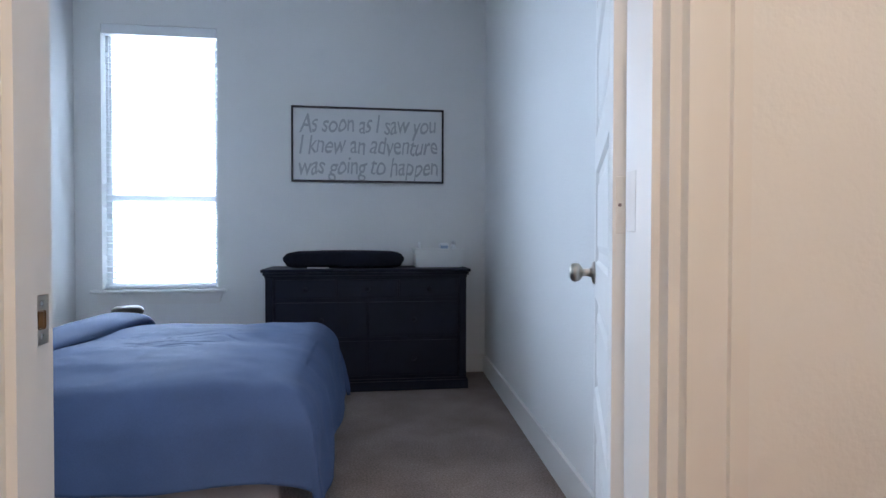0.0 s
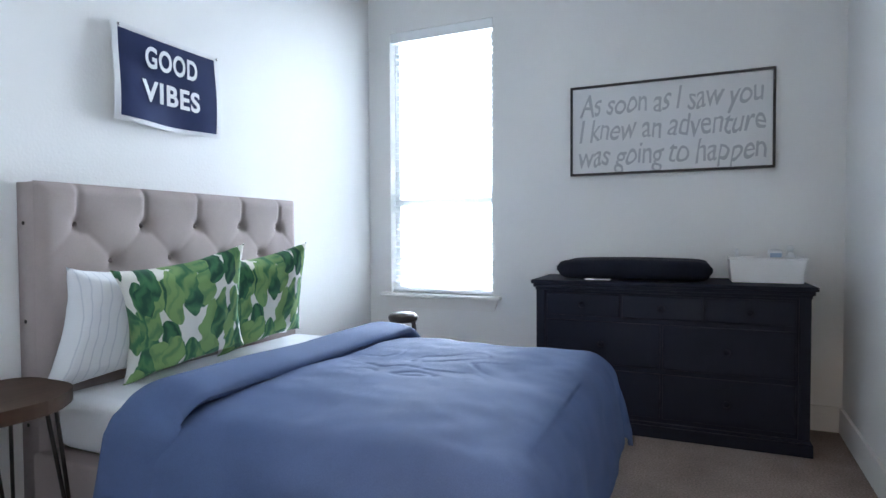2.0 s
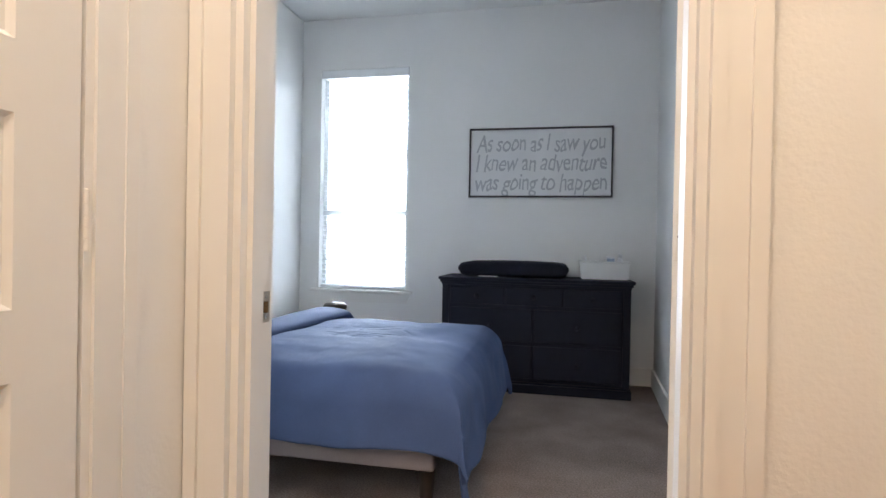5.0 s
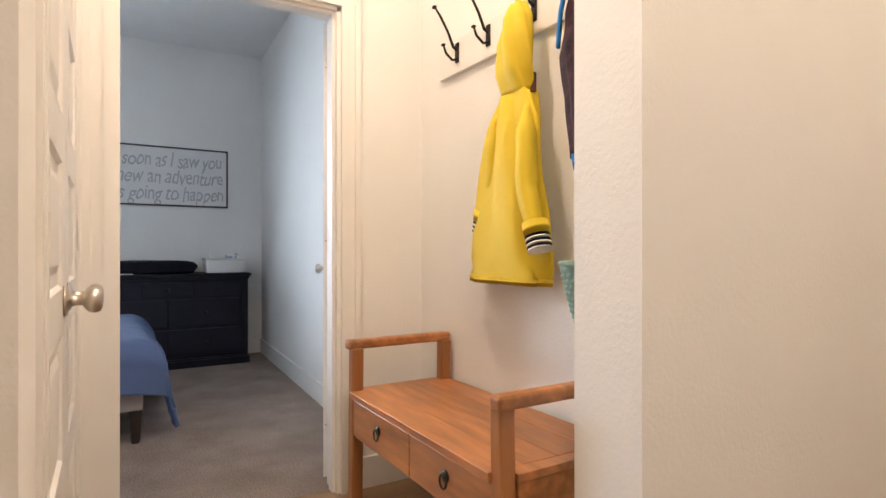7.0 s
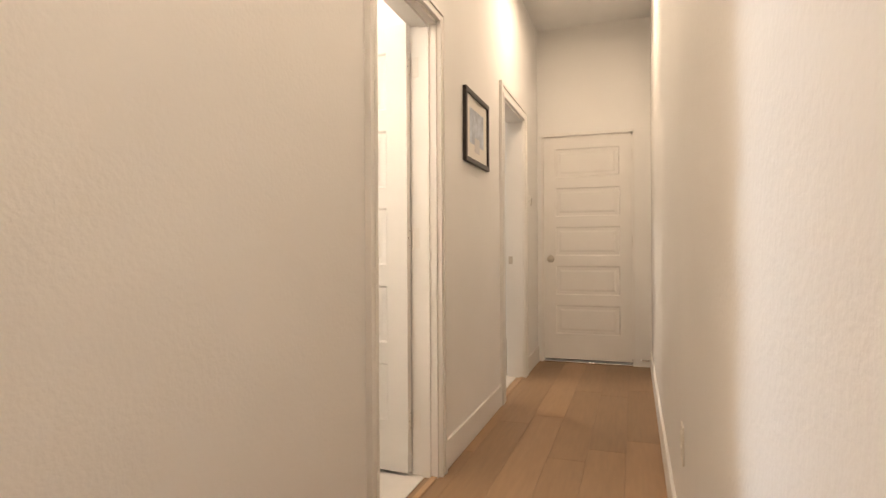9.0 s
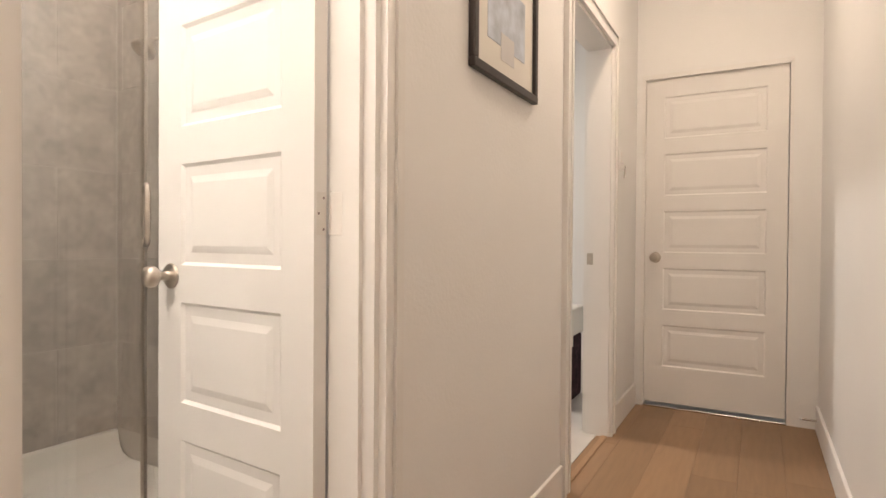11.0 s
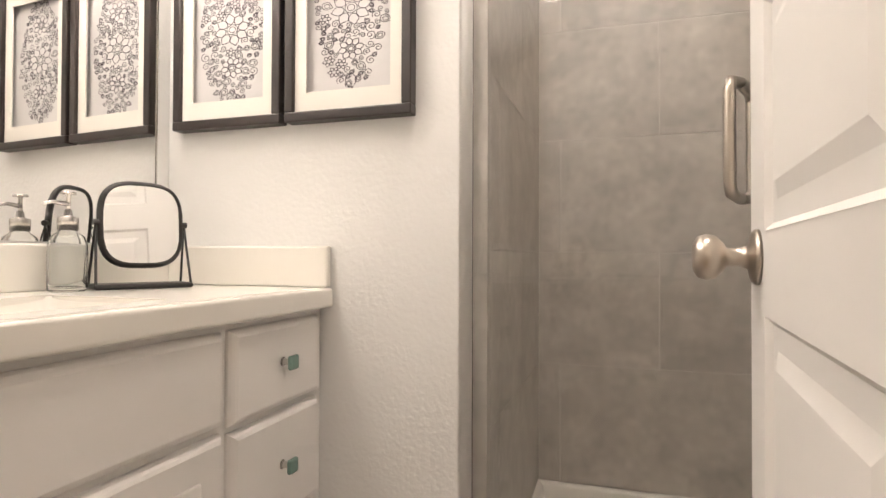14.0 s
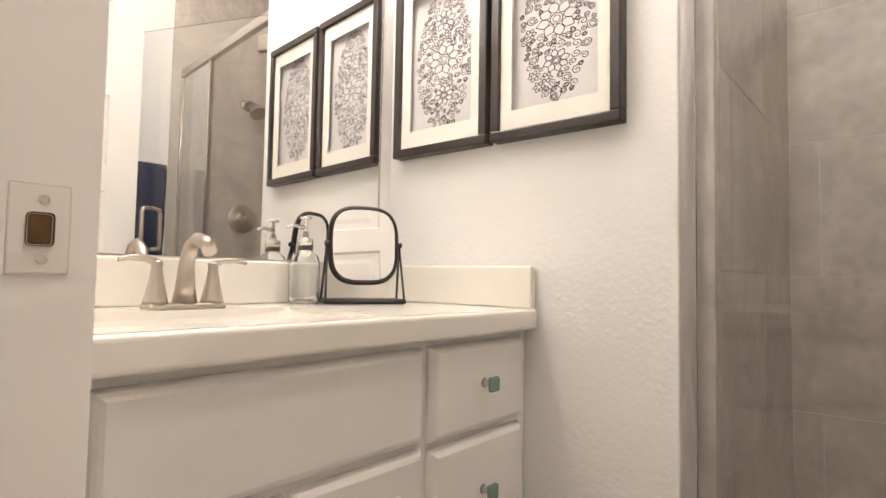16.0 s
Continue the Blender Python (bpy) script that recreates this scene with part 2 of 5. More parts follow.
def glow(name, col, power):
    m = bpy.data.materials.new(name)
    m.use_nodes = True
    b = m.node_tree.nodes["Principled BSDF"]
    b.inputs["Emission Color"].default_value = (*col, 1)
    b.inputs["Emission Strength"].default_value = power
    return m


SHADE = glow("lit_frosted_shade", (1.0, 0.90, 0.78), 5.0)
# LENS glows on the added ceiling lights, none of which is in view
LENS = glow("added_light_lens", (1.0, 0.85, 0.68), 4.0)
DAYLIGHT = glow("overexposed_daylight", (0.93, 0.97, 1.0), 1.6)


# ---- shape helpers ----
def box(bm, x0, y0, z0, x1, y1, z1):
    vs = [bm.verts.new(p) for p in ((x0, y0, z0), (x1, y0, z0), (x1, y1, z0), (x0, y1, z0), (x0, y0, z1), (x1, y0, z1), (x1, y1, z1), (x0, y1, z1))]
    for f in ((3, 2, 1, 0), (4, 5, 6, 7), (0, 1, 5, 4), (1, 2, 6, 5), (2, 3, 7, 6), (3, 0, 4, 7)):
        bm.faces.new([vs[i] for i in f])
    return bm


def boxes(*bs, bevel=0.0, seg=2):
    bm = bmesh.new()
    for b in bs:
        box(bm, min(b[0], b[3]), min(b[1], b[4]), min(b[2], b[5]), max(b[0], b[3]), max(b[1], b[4]), max(b[2], b[5]))
    if bevel:
        bmesh.ops.bevel(bm, geom=bm.edges[:], offset=bevel, segments=seg, affect="EDGES", profile=0.5)
    return bm


def tube(bm, pts, radii, n=10, cap=True, flat=1.0):
    """A round bar along points, with a radius at each."""
    pts = [Vector(p) for p in pts]
    if not hasattr(radii, "__len__"):
        radii = [radii] * len(pts)
    rings, side = [], None
    for i, p in enumerate(pts):
        d = (pts[min(i + 1, len(pts) - 1)] - pts[max(i - 1, 0)]).normalized()
        if side is None:
            side = d.orthogonal().normalized()
        side = (side - d * side.dot(d)).normalized()
        up = d.cross(side)
        rings.append([bm.verts.new(p + (side * math.cos(a) + up * math.sin(a) * flat) * radii[i]) for a in (2 * math.pi * k / n for k in range(n))])
    for a, c in zip(rings, rings[1:]):
        for k in range(n):
            bm.faces.new((a[k], a[(k + 1) % n], c[(k + 1) % n], c[k]))
    if cap:
        bm.faces.new(rings[0][::-1])
        bm.faces.new(rings[-1])
    return bm


def lathe(bm, profile, n=24, m=None):
    """Turn (radius, height) pairs round z, then place by m."""
    m = m or Matrix.Identity(4)
    rings = [[bm.verts.new(m @ Vector((max(r, 1e-4) * math.cos(2 * math.pi * k / n), max(r, 1e-4) * math.sin(2 * math.pi * k / n), h))) for k in range(n)] for r, h in profile]
    for a, c in zip(rings, rings[1:]):
        for k in range(n):
            bm.faces.new((a[k], a[(k + 1) % n], c[(k + 1) % n], c[k]))
    bm.faces.new(rings[0][::-1])
    bm.faces.new(rings[-1])
    return bm


def sheet(fn, nu, nv, close=False):
    """A grid surface from fn(u, v), with uv."""
    bm = bmesh.new()
    g = [[bm.verts.new(fn(i / nu, j / nv)) for j in range(nv + 1)] for i in range(nu + 1)]
    uv = bm.loops.layers.uv.new("UVMap")
    for i in range(nu):
        for j in range(nv):
            f = bm.faces.new((g[i][j], g[i + 1][j], g[i + 1][j + 1], g[i][j + 1]))
            for l, (a, c) in zip(f.loops, ((i, j), (i + 1, j), (i + 1, j + 1), (i, j + 1))):
                l[uv].uv = (a / nu, c / nv)
    return bm


def part(name, bm, material, parent=None, label="", smooth=False):
    me = bpy.data.meshes.new(name)
    bmesh.ops.recalc_face_normals(bm, faces=bm.faces[:])
    bm.to_mesh(me)
    bm.free()
    me.materials.append(material)
    ob = new(name, me)
    if smooth:
        me.shade_smooth()
        if len(me.polygons) < 700:
            ob.modifiers.new("normals", "WEIGHTED_NORMAL").keep_sharp = True
    if parent:
        ob.parent = parent
        ob.matrix_parent_inverse = parent.matrix_basis.inverted()
    if label:
        ob["label"] = label
    return ob


def thing(name, at, label, category, group="", kind=""):
    e = new(name)
    e.empty_display_size = 0.05
    e.location = at
    return tagged(e, label, category, group, kind)


def setting(name, bm, material, label, smooth=False, category=""):
    return tagged(part(name, bm, material, None, "", smooth), label, category or "structure", "", "structure")


def wall(name, axis, a0, a1, t0, t1, z0, z1, openings, label, material=None):
    """A wall along x or y from a0 to a1, between t0 and t1 across, with openings (a, b, bottom, top)."""
    bs, at = [], a0
    for o0, o1, b0, b1 in sorted(openings):
        bs.append((at, o0, z0, z1))
        if b0 > z0:
            bs.append((o0, o1, z0, b0))
        if b1 < z1:
            bs.append((o0, o1, b1, z1))
        at = o1
    bs.append((at, a1, z0, z1))
    rows = [(p, t0, r, q, t1, s) if axis == "x" else (t0, p, r, t1, q, s) for p, q, r, s in bs if q - p > 1e-4]
    return setting(name, boxes(*rows), material or WALL, label)


# ---- structure ----
H = 2.94
YB, YH, YN, YNB, YS = 1.12, 1.00, -0.53, -0.412, -1.50
BL, BR = 0.245, 1.078
wall("wall_north", "x", -1.46, 1.72, 4.50, 4.66, 0, H, [(-1.165, -0.39, 0.655, 2.51)], "white painted bedroom wall with a tall window")
wall("wall_west", "y", YB, 4.50, -1.46, -1.34, 0, H, [], "white painted bedroom wall behind the bed")
bm = bmesh.new()
vs = [bm.verts.new(p) for z in (0, H) for p in ((1.40, YB, z), (1.70, YB, z), (1.72, 4.50, z), (1.565, 4.50, z))]
for f in ((3, 2, 1, 0), (4, 5, 6, 7), (0, 1, 5, 4), (1, 2, 6, 5), (2, 3, 7, 6), (3, 0, 4, 7)):
    bm.faces.new([vs[i] for i in f])
setting("wall_east", bm, WALL, "white painted bedroom wall with a tall baseboard")
wall("wall_bedroom_door", "x", -1.46, 1.47, YH, YB, 0, H, [(BL, BR, 0, 2.05)], "white painted wall with the bedroom doorway")
wall("wall_closet", "y", -0.45, YH, 0.02, 0.157, 0, H, [(-0.285, 0.765, 0, 2.05)], "white painted wall with the double closet doors")
wall("wall_closet_back", "y", -0.45, YH, -0.62, -0.54, 0, H, [], "plain white closet back wall")
wall("wall_closet_end", "x", -0.62, 0.157, -0.53, -0.45, 0, H, [], "plain white wall beside the closet")
wall("wall_nook_east", "y", YNB, YH, 1.47, 1.70, 0, H, [], "white painted wall behind the bench")
setting("wall_nook_return", boxes((1.10, YNB, 0, 1.47, -0.352, H)), WALL, "thick white textured wall end of the nook")
wall("wall_hall_north", "x", 1.10, 5.68, YN, YNB, 0, H + 0.06, [(2.30, 2.95, 0, 2.04), (4.25, 4.985, 0, 2.04)], "white textured hallway wall with two doorways")
wall("wall_hall_south", "x", -1.62, 5.80, -1.62, YS, 0, H + 0.06, [], "white textured hallway wall")
wall("wall_hall_end", "y", YS, YN, 5.68, 5.80, 0, H + 0.06, [(-1.366, -0.566, 0, 2.045)], "white hallway end wall round a closed door")
wall("wall_hall_west", "y", YS, -0.45, -1.62, -1.50, 0, H, [], "plain white wall closing the hall")
wall("wall_hall_corner", "x", -1.50, -0.62, -0.53, -0.45, 0, H, [], "plain white wall closing the hall")
wall("wall_beyond_door", "y", YS, YN, 6.0, 6.06, 0, H, [], "plain wall beyond the end door")
setting("floor_bedroom", boxes((-1.34, YB - 0.06, -0.1, 1.72, 4.5, 0.0)), CARPET, "beige cut-pile carpet with footprints", category="carpet")
setting("floor_hall_base", boxes((-1.5, YS, -0.12, 6.0, YH + 0.06, -0.012)), SUBFLOOR, "subfloor under the planks")
setting("ceiling_bedroom", boxes((-1.46, YB - 0.12, H, 1.72, 4.66, H + 0.1)), CEIL, "white textured bedroom ceiling")
setting("ceiling_nook", boxes((-1.62, YN, H + 0.001, 1.755, YH, H + 0.1)), CEIL, "white nook ceiling")
setting("ceiling_hall", boxes((-1.62, -1.62, H + 0.06, 6.06, YN, H + 0.16)), CEIL, "white hallway ceiling")

# bathroom shell; the wall beside the shower ends in a rounded corner
BW, BN, BE, SB, SX = 1.755, 0.455, 3.45, 1.25, 2.53
SKEW = math.tan(radians(2.7))
bm = bmesh.new()
vs = [bm.verts.new(p) for z in (0, H) for p in ((1.70, YNB, z), (BW - SKEW * (BN - YNB), YNB, z), (BW, BN, z), (1.70, BN, z))]
for f in ((3, 2, 1, 0), (4, 5, 6, 7), (0, 1, 5, 4), (1, 2, 6, 5), (2, 3, 7, 6), (3, 0, 4, 7)):
    bm.faces.new([vs[i] for i in f])
setting("wall_bath_west", bm, WALL, "white bathroom wall behind the vanity")
bm = boxes((1.70, BN, 0, 2.497, BN + 0.10, H))
es = [e for e in bm.edges if all(abs(v.co.x - 2.497) < 1e-4 and v.co.y < BN + 0.01 for v in e.verts)]
bmesh.ops.bevel(bm, geom=es, offset=0.025, segments=5, affect="EDGES", profile=0.5)
setting("wall_bath_north", bm, WALL, "white textured bathroom wall with rounded corner", True)
setting("wall_shower_west", boxes((BW, BN + 0.10, 0, SX - 0.0015, SB + 0.1, H)), GROUT, "grouted shower side wall")
setting("trim_shower_edge", boxes((2.4975, BN + 0.03, 0, SX - 0.001, BN + 0.0985, H), bevel=0.002), TILE, "grey bullnose tile edge of the shower", category="trim")
setting("wall_shower_back", boxes((SX - 0.0015, SB + 0.0015, 0, BE + 0.1, SB + 0.1, H)), GROUT, "grouted shower back wall")
setting("wall_bath_east", boxes((BE, YNB, 0, BE + 0.1, BN, H)), WALL, "white bathroom wall with a towel")
setting("wall_shower_east", boxes((BE + 0.0015, BN, 0, BE + 0.1, SB + 0.0015, H)), GROUT, "grouted shower plumbing wall")
setting("floor_bath", boxes((1.70, YNB - 0.06, -0.1, BE, BN + 0.02, 0.004)), BATHTILE, "pale bathroom floor tile")
setting("ceiling_bath", boxes((1.70, YNB, H, BE, SB, H + 0.1)), CEIL, "white bathroom ceiling")
# room behind the far doorway
setting("floor_far_room", boxes((3.56, YNB - 0.06, -0.1, 6.9, 2.0, 0.004)), BATHTILE, "pale floor of the far room")
setting("wall_far_room", boxes((6.8, YNB, 0, 6.9, 2.0, H), (3.56, 1.9, 0, 6.8, 2.0, H), (5.8, YN, 0, 6.9, YNB, H)), WALL, "plain white far room walls")
setting("ceiling_far_room", boxes((3.56, YNB, H, 6.9, 2.0, H + 0.1)), CEIL, "plain white far room ceiling")
# added fill that whitens the view through the far doorway; no lamp is known
area_lamp("far_room_lamp_light", look((4.9, 0.7, 2.85), (4.9, 0.701, 0)), 0.2, 0.2, 40, (1.0, 0.9, 0.8))


def baseboard(name, x0, y0, x1, y1, nx, ny, label="white painted tall baseboard"):
    """A board along a wall, thickness towards (nx, ny)."""
    t = 0.014
    bm = boxes((x0, y0, 0.0, x1 + nx * t, y1 + ny * t, 0.137), bevel=0.003, seg=1)
    return setting(name, bm, TRIM, label)


baseboard("baseboard_north", -1.34, 4.50, 1.55, 4.50, 0, -1)
baseboard("baseboard_west", -1.34, YB, -1.34, 4.48, 1, 0)
bm = bmesh.new()
vs = [bm.verts.new(p) for z in (0, 0.137) for p in ((1.384, YB, z), (1.40, YB, z), (1.565, 4.486, z), (1.549, 4.486, z))]
for f in ((3, 2, 1, 0), (4, 5, 6, 7), (0, 1, 5, 4), (1, 2, 6, 5), (2, 3, 7, 6), (3, 0, 4, 7)):
    bm.faces.new([vs[i] for i in f])
setting("baseboard_east", bm, TRIM, "white painted tall baseboard")
baseboard("baseboard_nook", 1.47, YNB, 1.47, YH - 0.02, -1, 0)
baseboard("baseboard_nook_north", BR + 0.09, YH, 1.455, YH, 0, -1)
baseboard("baseboard_hall", 1.10, YN, 2.238, YN, 0, -1)
baseboard("baseboard_hall", 3.013, YN, 4.16, YN, 0, -1)
baseboard("baseboard_hall", 5.075, YN, 5.66, YN, 0, -1)
baseboard("baseboard_hall_south", -1.5, YS, 5.66, YS, 0, 1)


def casing(name, axis, a0, a1, face, n, top=2.04, w=0.085, deep=1.0):
    """Door trim round an opening a0..a1 on a wall face at `face`, proud towards n."""
    bs = []
    for w0, w1, t in ((0, 0.022, 0.019), (0.022, w - 0.026, 0.014), (w - 0.026, w, 0.022)):
        for p, q in ((a0 - w1, a0 - w0), (a1 + w0, a1 + w1)):
            bs.append((p, q, 0, top + w0, t))
        bs.append((a0 - w1, a1 + w1, top + w0, top + w1, t))
    rows = [(p, face, r, q, face + n * t * deep, s) if axis == "x" else (face, p, r, face + n * t * deep, q, s) for p, q, r, s, t in bs]
    return setting(name, boxes(*rows), TRIM, "white painted moulded door casing", category="trim")


def jamb(name, axis, a0, a1, t0, t1, top=2.04):
    rows = []
    for p, q, r, s in ((a0 - 0.002, a0 + 0.016, 0, top), (a1 - 0.016, a1 + 0.002, 0, top), (a0 - 0.002, a1 + 0.002, top - 0.016, top + 0.012)):
        rows.append((p, t0 - 0.001, r, q, t1 + 0.001, s) if axis == "x" else (t0 - 0.001, p, r, t1 + 0.001, q, s))
    return setting(name, boxes(*rows), TRIM, "white painted door jamb", category="trim")


def door_stop(name, a0, a1, t0, t1, top=2.04):
    """The strip on the jamb that the closed leaf rests against."""
    rows = [(a0 + 0.016, t0, 0, a0 + 0.028, t1, top - 0.016), (a1 - 0.028, t0, 0, a1 - 0.016, t1, top - 0.016), (a0 + 0.028, t0, top - 0.028, a1 - 0.028, t1, top - 0.016)]
    return setting(name, boxes(*rows), TRIM, "white painted door stop strip", category="trim")


for nm, a0, a1 in (("bath", 2.30, 2.95), ("far_room", 4.25, 4.985)):
    casing("trim_" + nm, "x", a0, a1, YN, -1, w=0.060 if nm == "bath" else 0.085)
    jamb("jamb_" + nm, "x", a0, a1, YN, YNB)
    casing("trim_inside_" + nm, "x", a0, a1, YNB, 1, w=0.060 if nm == "bath" else 0.085)
door_stop("stop_bath", 2.30, 2.95, YN + 0.03, YNB - 0.045)
door_stop("stop_bedroom", BL, BR, YH + 0.022, YB - 0.055, 2.05)
casing("trim_bedroom_door", "x", BL, BR, YH, -1, 2.05)
casing("trim_bedroom_inside", "x", BL, BR, YB, 1, 2.05)
jamb("jamb_bedroom", "x", BL, BR, YH, YB, 2.05)
casing("trim_closet", "y", -0.285, 0.765, 0.157, 1, 2.05, deep=0.35)
jamb("jamb_closet", "y", -0.285, 0.765, 0.02, 0.157, 2.05)
jamb("jamb_hall_end", "y", -1.366, -0.566, 5.68, 5.80, 2.045)
for nm, a0, a1 in (("bath", 2.318, 2.932), ("far_room", 4.266, 4.969)):
    setting("threshold_" + nm, boxes((a0, YN, 0, a1, YN + 0.03, 0.008), bevel=0.003, seg=1), THRESH, "oak threshold strip", category="trim")
setting("threshold_end_door", boxes((5.672, -1.35, 0, 5.76, -0.582, 0.012), bevel=0.004), STEEL, "metal door threshold", category="trim")


# ---- doors ----
def knob(parent, at, side, axis="y"):
    """A rosette and round knob standing off a face; side is the sign of the way out."""
    turn = pose(*at, -90 * side, 0, 0) if axis == "y" else pose(*at, 0, 90 * side, 0)
    k = part("knob", lathe(bmesh.new(), [(0.033, 0), (0.033, 0.004), (0.029, 0.008), (0.015, 0.011), (0.011, 0.02), (0.011, 0.034), (0.018, 0.038), (0.026, 0.046), (0.028, 0.056), (0.025, 0.066), (0.016, 0.071), (0.002, 0.072)], 24, turn), NICKEL, parent, "round brushed nickel knob", True)
    return k


def door(name, w, h, label, knobs, hinges=(0.24, 1.06, 1.83), flip=False):
    """A leaf from its hinge at the origin along +x, y 0..0.035, with five moulded panels on both faces."""
    e = thing(name, (0, 0, 0), label, "door", "", "structure")
    t, st = 0.035, 0.105 if w > 0.5 else 0.085
    n, rail, foot = 5, 0.095, 0.235
    ph = 0.257
    bs = [(0.003, 0, 0.01, st, t, h), (w - st, 0, 0.01, w, t, h), (st, 0, 0.01, w - st, t, foot)]
    z = foot
    spans = []
    for k in range(n):
        spans.append((z, z + ph))
        bs.append((st, 0, z + ph, w - st, t, z + ph + rail if k < n - 1 else h))
        z += ph + rail
    part("slab", boxes(*bs), TRIM, e)
    for z0, z1 in spans:
        bm = boxes((st - 0.001, 0.0115, z0 - 0.001, w - st + 0.001, t - 0.0115, z1 + 0.001))
        for y, s in ((0.0115, -1), (t - 0.0115, 1)):
            # sloped moulding round the recess, and the raised field
            for a, c, d0, d1 in ((0.0, 0.008, 0.0115, 0.004), (0.008, 0.014, 0.004, 0.0), (0.018, 0.050, 0.0, 0.009)):
                q = [(st + a, z0 + a), (w - st - a, z0 + a), (w - st - a, z1 - a), (st + a, z1 - a)]
                r = [(st + c, z0 + c), (w - st - c, z0 + c), (w - st - c, z1 - c), (st + c, z1 - c)]
                vq = [bm.verts.new((p[0], y + s * (d0 + 0.0004), p[1])) for p in q]
                vr = [bm.verts.new((p[0], y + s * (d1 + 0.0004), p[1])) for p in r]
                for i in range(4):
                    bm.faces.new((vq[i], vq[(i + 1) % 4], vr[(i + 1) % 4], vr[i]))
                if d1 > 0:
                    bm.faces.new(vr)
        part("panel", bm, TRIM, e)
    for s in knobs:
        knob(e, (w - 0.062, 0 if s < 0 else t, 0.91), s)
    hy = t if flip else 0.0
    for hz in hinges:
        bm = boxes((0.0012, 0.001, hz - 0.045, 0.0035, t - 0.005, hz + 0.045), bevel=0.001, seg=1)
        s = 1 if flip else -1
        hg = part("hinge", bm, HINGE, e, "painted butt hinge")
        dots = bmesh.new()
        for sy, sz in ((0.010, -0.033), (0.024, 0.0), (0.010, 0.033)):
            lathe(dots, [(0.0028, 0), (0.0028, 0.0008), (0.001, 0.001)], 10, pose(0.0012, sy, hz + sz, 0, -90, 0))
        part("screw", dots, BUTTON, hg)
        br = bmesh.new()
        for k in range(5):
            lathe(br, [(0.0044, -0.0178), (0.0047, -0.0172), (0.0047, -0.0006), (0.0044, 0)], 12, pose(-0.004, hy + s * 0.005, hz + 0.045 - 0.018 * k))
        lathe(br, [(0.003, 0), (0.0048, 0.001), (0.002, 0.004)], 10, pose(-0.004, hy + s * 0.005, hz + 0.045))
        part("hinge_barrel", br, HINGE, hg, "", True)
    return e


bed_door = door("door_bedroom", 0.808, 2.03, "white five-panel interior door standing wide open against the wall", (-1, 1), flip=False)
bed_door.matrix_basis = pose(BR + 0.012, YB + 0.024, 0.008, 0, 0, 69)
bath_door = door("door_bath", 0.592, 2.02, "white five-panel bathroom door standing open into the room", (-1, 1))
bath_door.matrix_basis = pose(2.930, YNB + 0.002, 0.01, 0, 0, 85.6)
end_door = door("door_hall_end", 0.764, 2.02, "closed white five-panel door at the hallway end", (-1, 1))
end_door.matrix_basis = pose(5.735, -1.348, 0.018, 0, 0, 90)
for hy, rz, sgn in ((0.746, -90, 1), (-0.266, 90, -1)):
    c = door("door_closet", 0.504, 2.03, "white five-panel double closet door leaf, closed", (1,) if rz == -90 else (-1,), flip=rz == -90)
    c.matrix_basis = pose(0.121 if rz == -90 else 0.156, hy, 0.01, 0, 0, rz)
# dark strip that stands for the shade in the gap under the leaf
part("sweep", boxes((0.004, -0.004, -0.008, 0.76, 0.036, 0.011)), GAPSHADE, end_door, "dark strip for the shaded gap under the door")
far_door = door("door_far_room", 0.70, 2.02, "white five-panel door standing open in the far room", (-1, 1))
far_door.matrix_basis = pose(4.27, YNB + 0.03, 0.01, 0, 0, 145)


def strike(name, x, y, z, label):
    e = thing(name, (x, y, z - 0.03), label, "strike plate", "", "structure")
    part("plate", boxes((x, y - 0.019, z - 0.032, x + 0.002, y + 0.019, z + 0.032), bevel=0.0018), NICKEL if "nickel" in label else HINGE, e)
    part("latch_hole", boxes((x + 0.001, y - 0.008, z - 0.012, x + 0.0027, y + 0.009, z + 0.012), bevel=0.003), LATCH, e, "bare wood latch hole")
    bm = bmesh.new()
    for s in (-1, 1):
        lathe(bm, [(0.0036, 0), (0.0036, 0.0012), (0.002, 0.0016)], 12, pose(x + 0.0015, y + 0.002, z + 0.021 * s, 0, 90, 0))
    part("screw", bm, STEEL, e)
    return e


strike("strike_plate_bath", 2.316, -0.436, 0.942, "painted metal strike plate on the bathroom jamb")
strike("strike_plate_bedroom", BL + 0.016, YB - 0.03, 0.91, "brushed nickel strike plate on the bedroom jamb")
e = thing("strike_plate_far_room", (4.969, -0.43, 0.90), "brushed nickel strike plate on the far jamb", "strike plate", "", "structure")
part("plate", boxes((4.967, -0.446, 0.90, 4.969, -0.414, 0.96), bevel=0.0008), NICKEL, e)

for hx, hy, s, nm in ((2.934, -0.432, -1, "bath"), (BR - 0.016, YB - 0.018, -1, "bedroom")):
    for hz in (0.25, 1.07, 1.84):
        setting("hinge_leaf_" + nm, boxes((hx - 0.002, hy - 0.016, hz - 0.045, hx, hy + 0.016, hz + 0.045), bevel=0.0009), HINGE, "painted hinge leaf on the jamb", category="hinge")

# ---- window ----
WX0, WX1, WZ0, WZ1, WY = -1.165, -0.39, 0.655, 2.51, 4.50
win = thing("window_1", (-0.78, 4.58, WZ0), "tall white single-hung window full of bright daylight", "window", "", "structure")
fr = boxes((WX0, 4.575, WZ0, WX0 + 0.04, 4.63, WZ1), (WX1 - 0.04, 4.575, WZ0, WX1, 4.63, WZ1), (WX0 + 0.04, 4.575, WZ0, WX1 - 0.04, 4.63, WZ0 + 0.04), (WX0 + 0.04, 4.575, WZ1 - 0.04, WX1 - 0.04, 4.63, WZ1), (WX0 + 0.04, 4.57, 1.285, WX1 - 0.04, 4.625, 1.325))
part("window_frame", fr, PLASTIC, win)
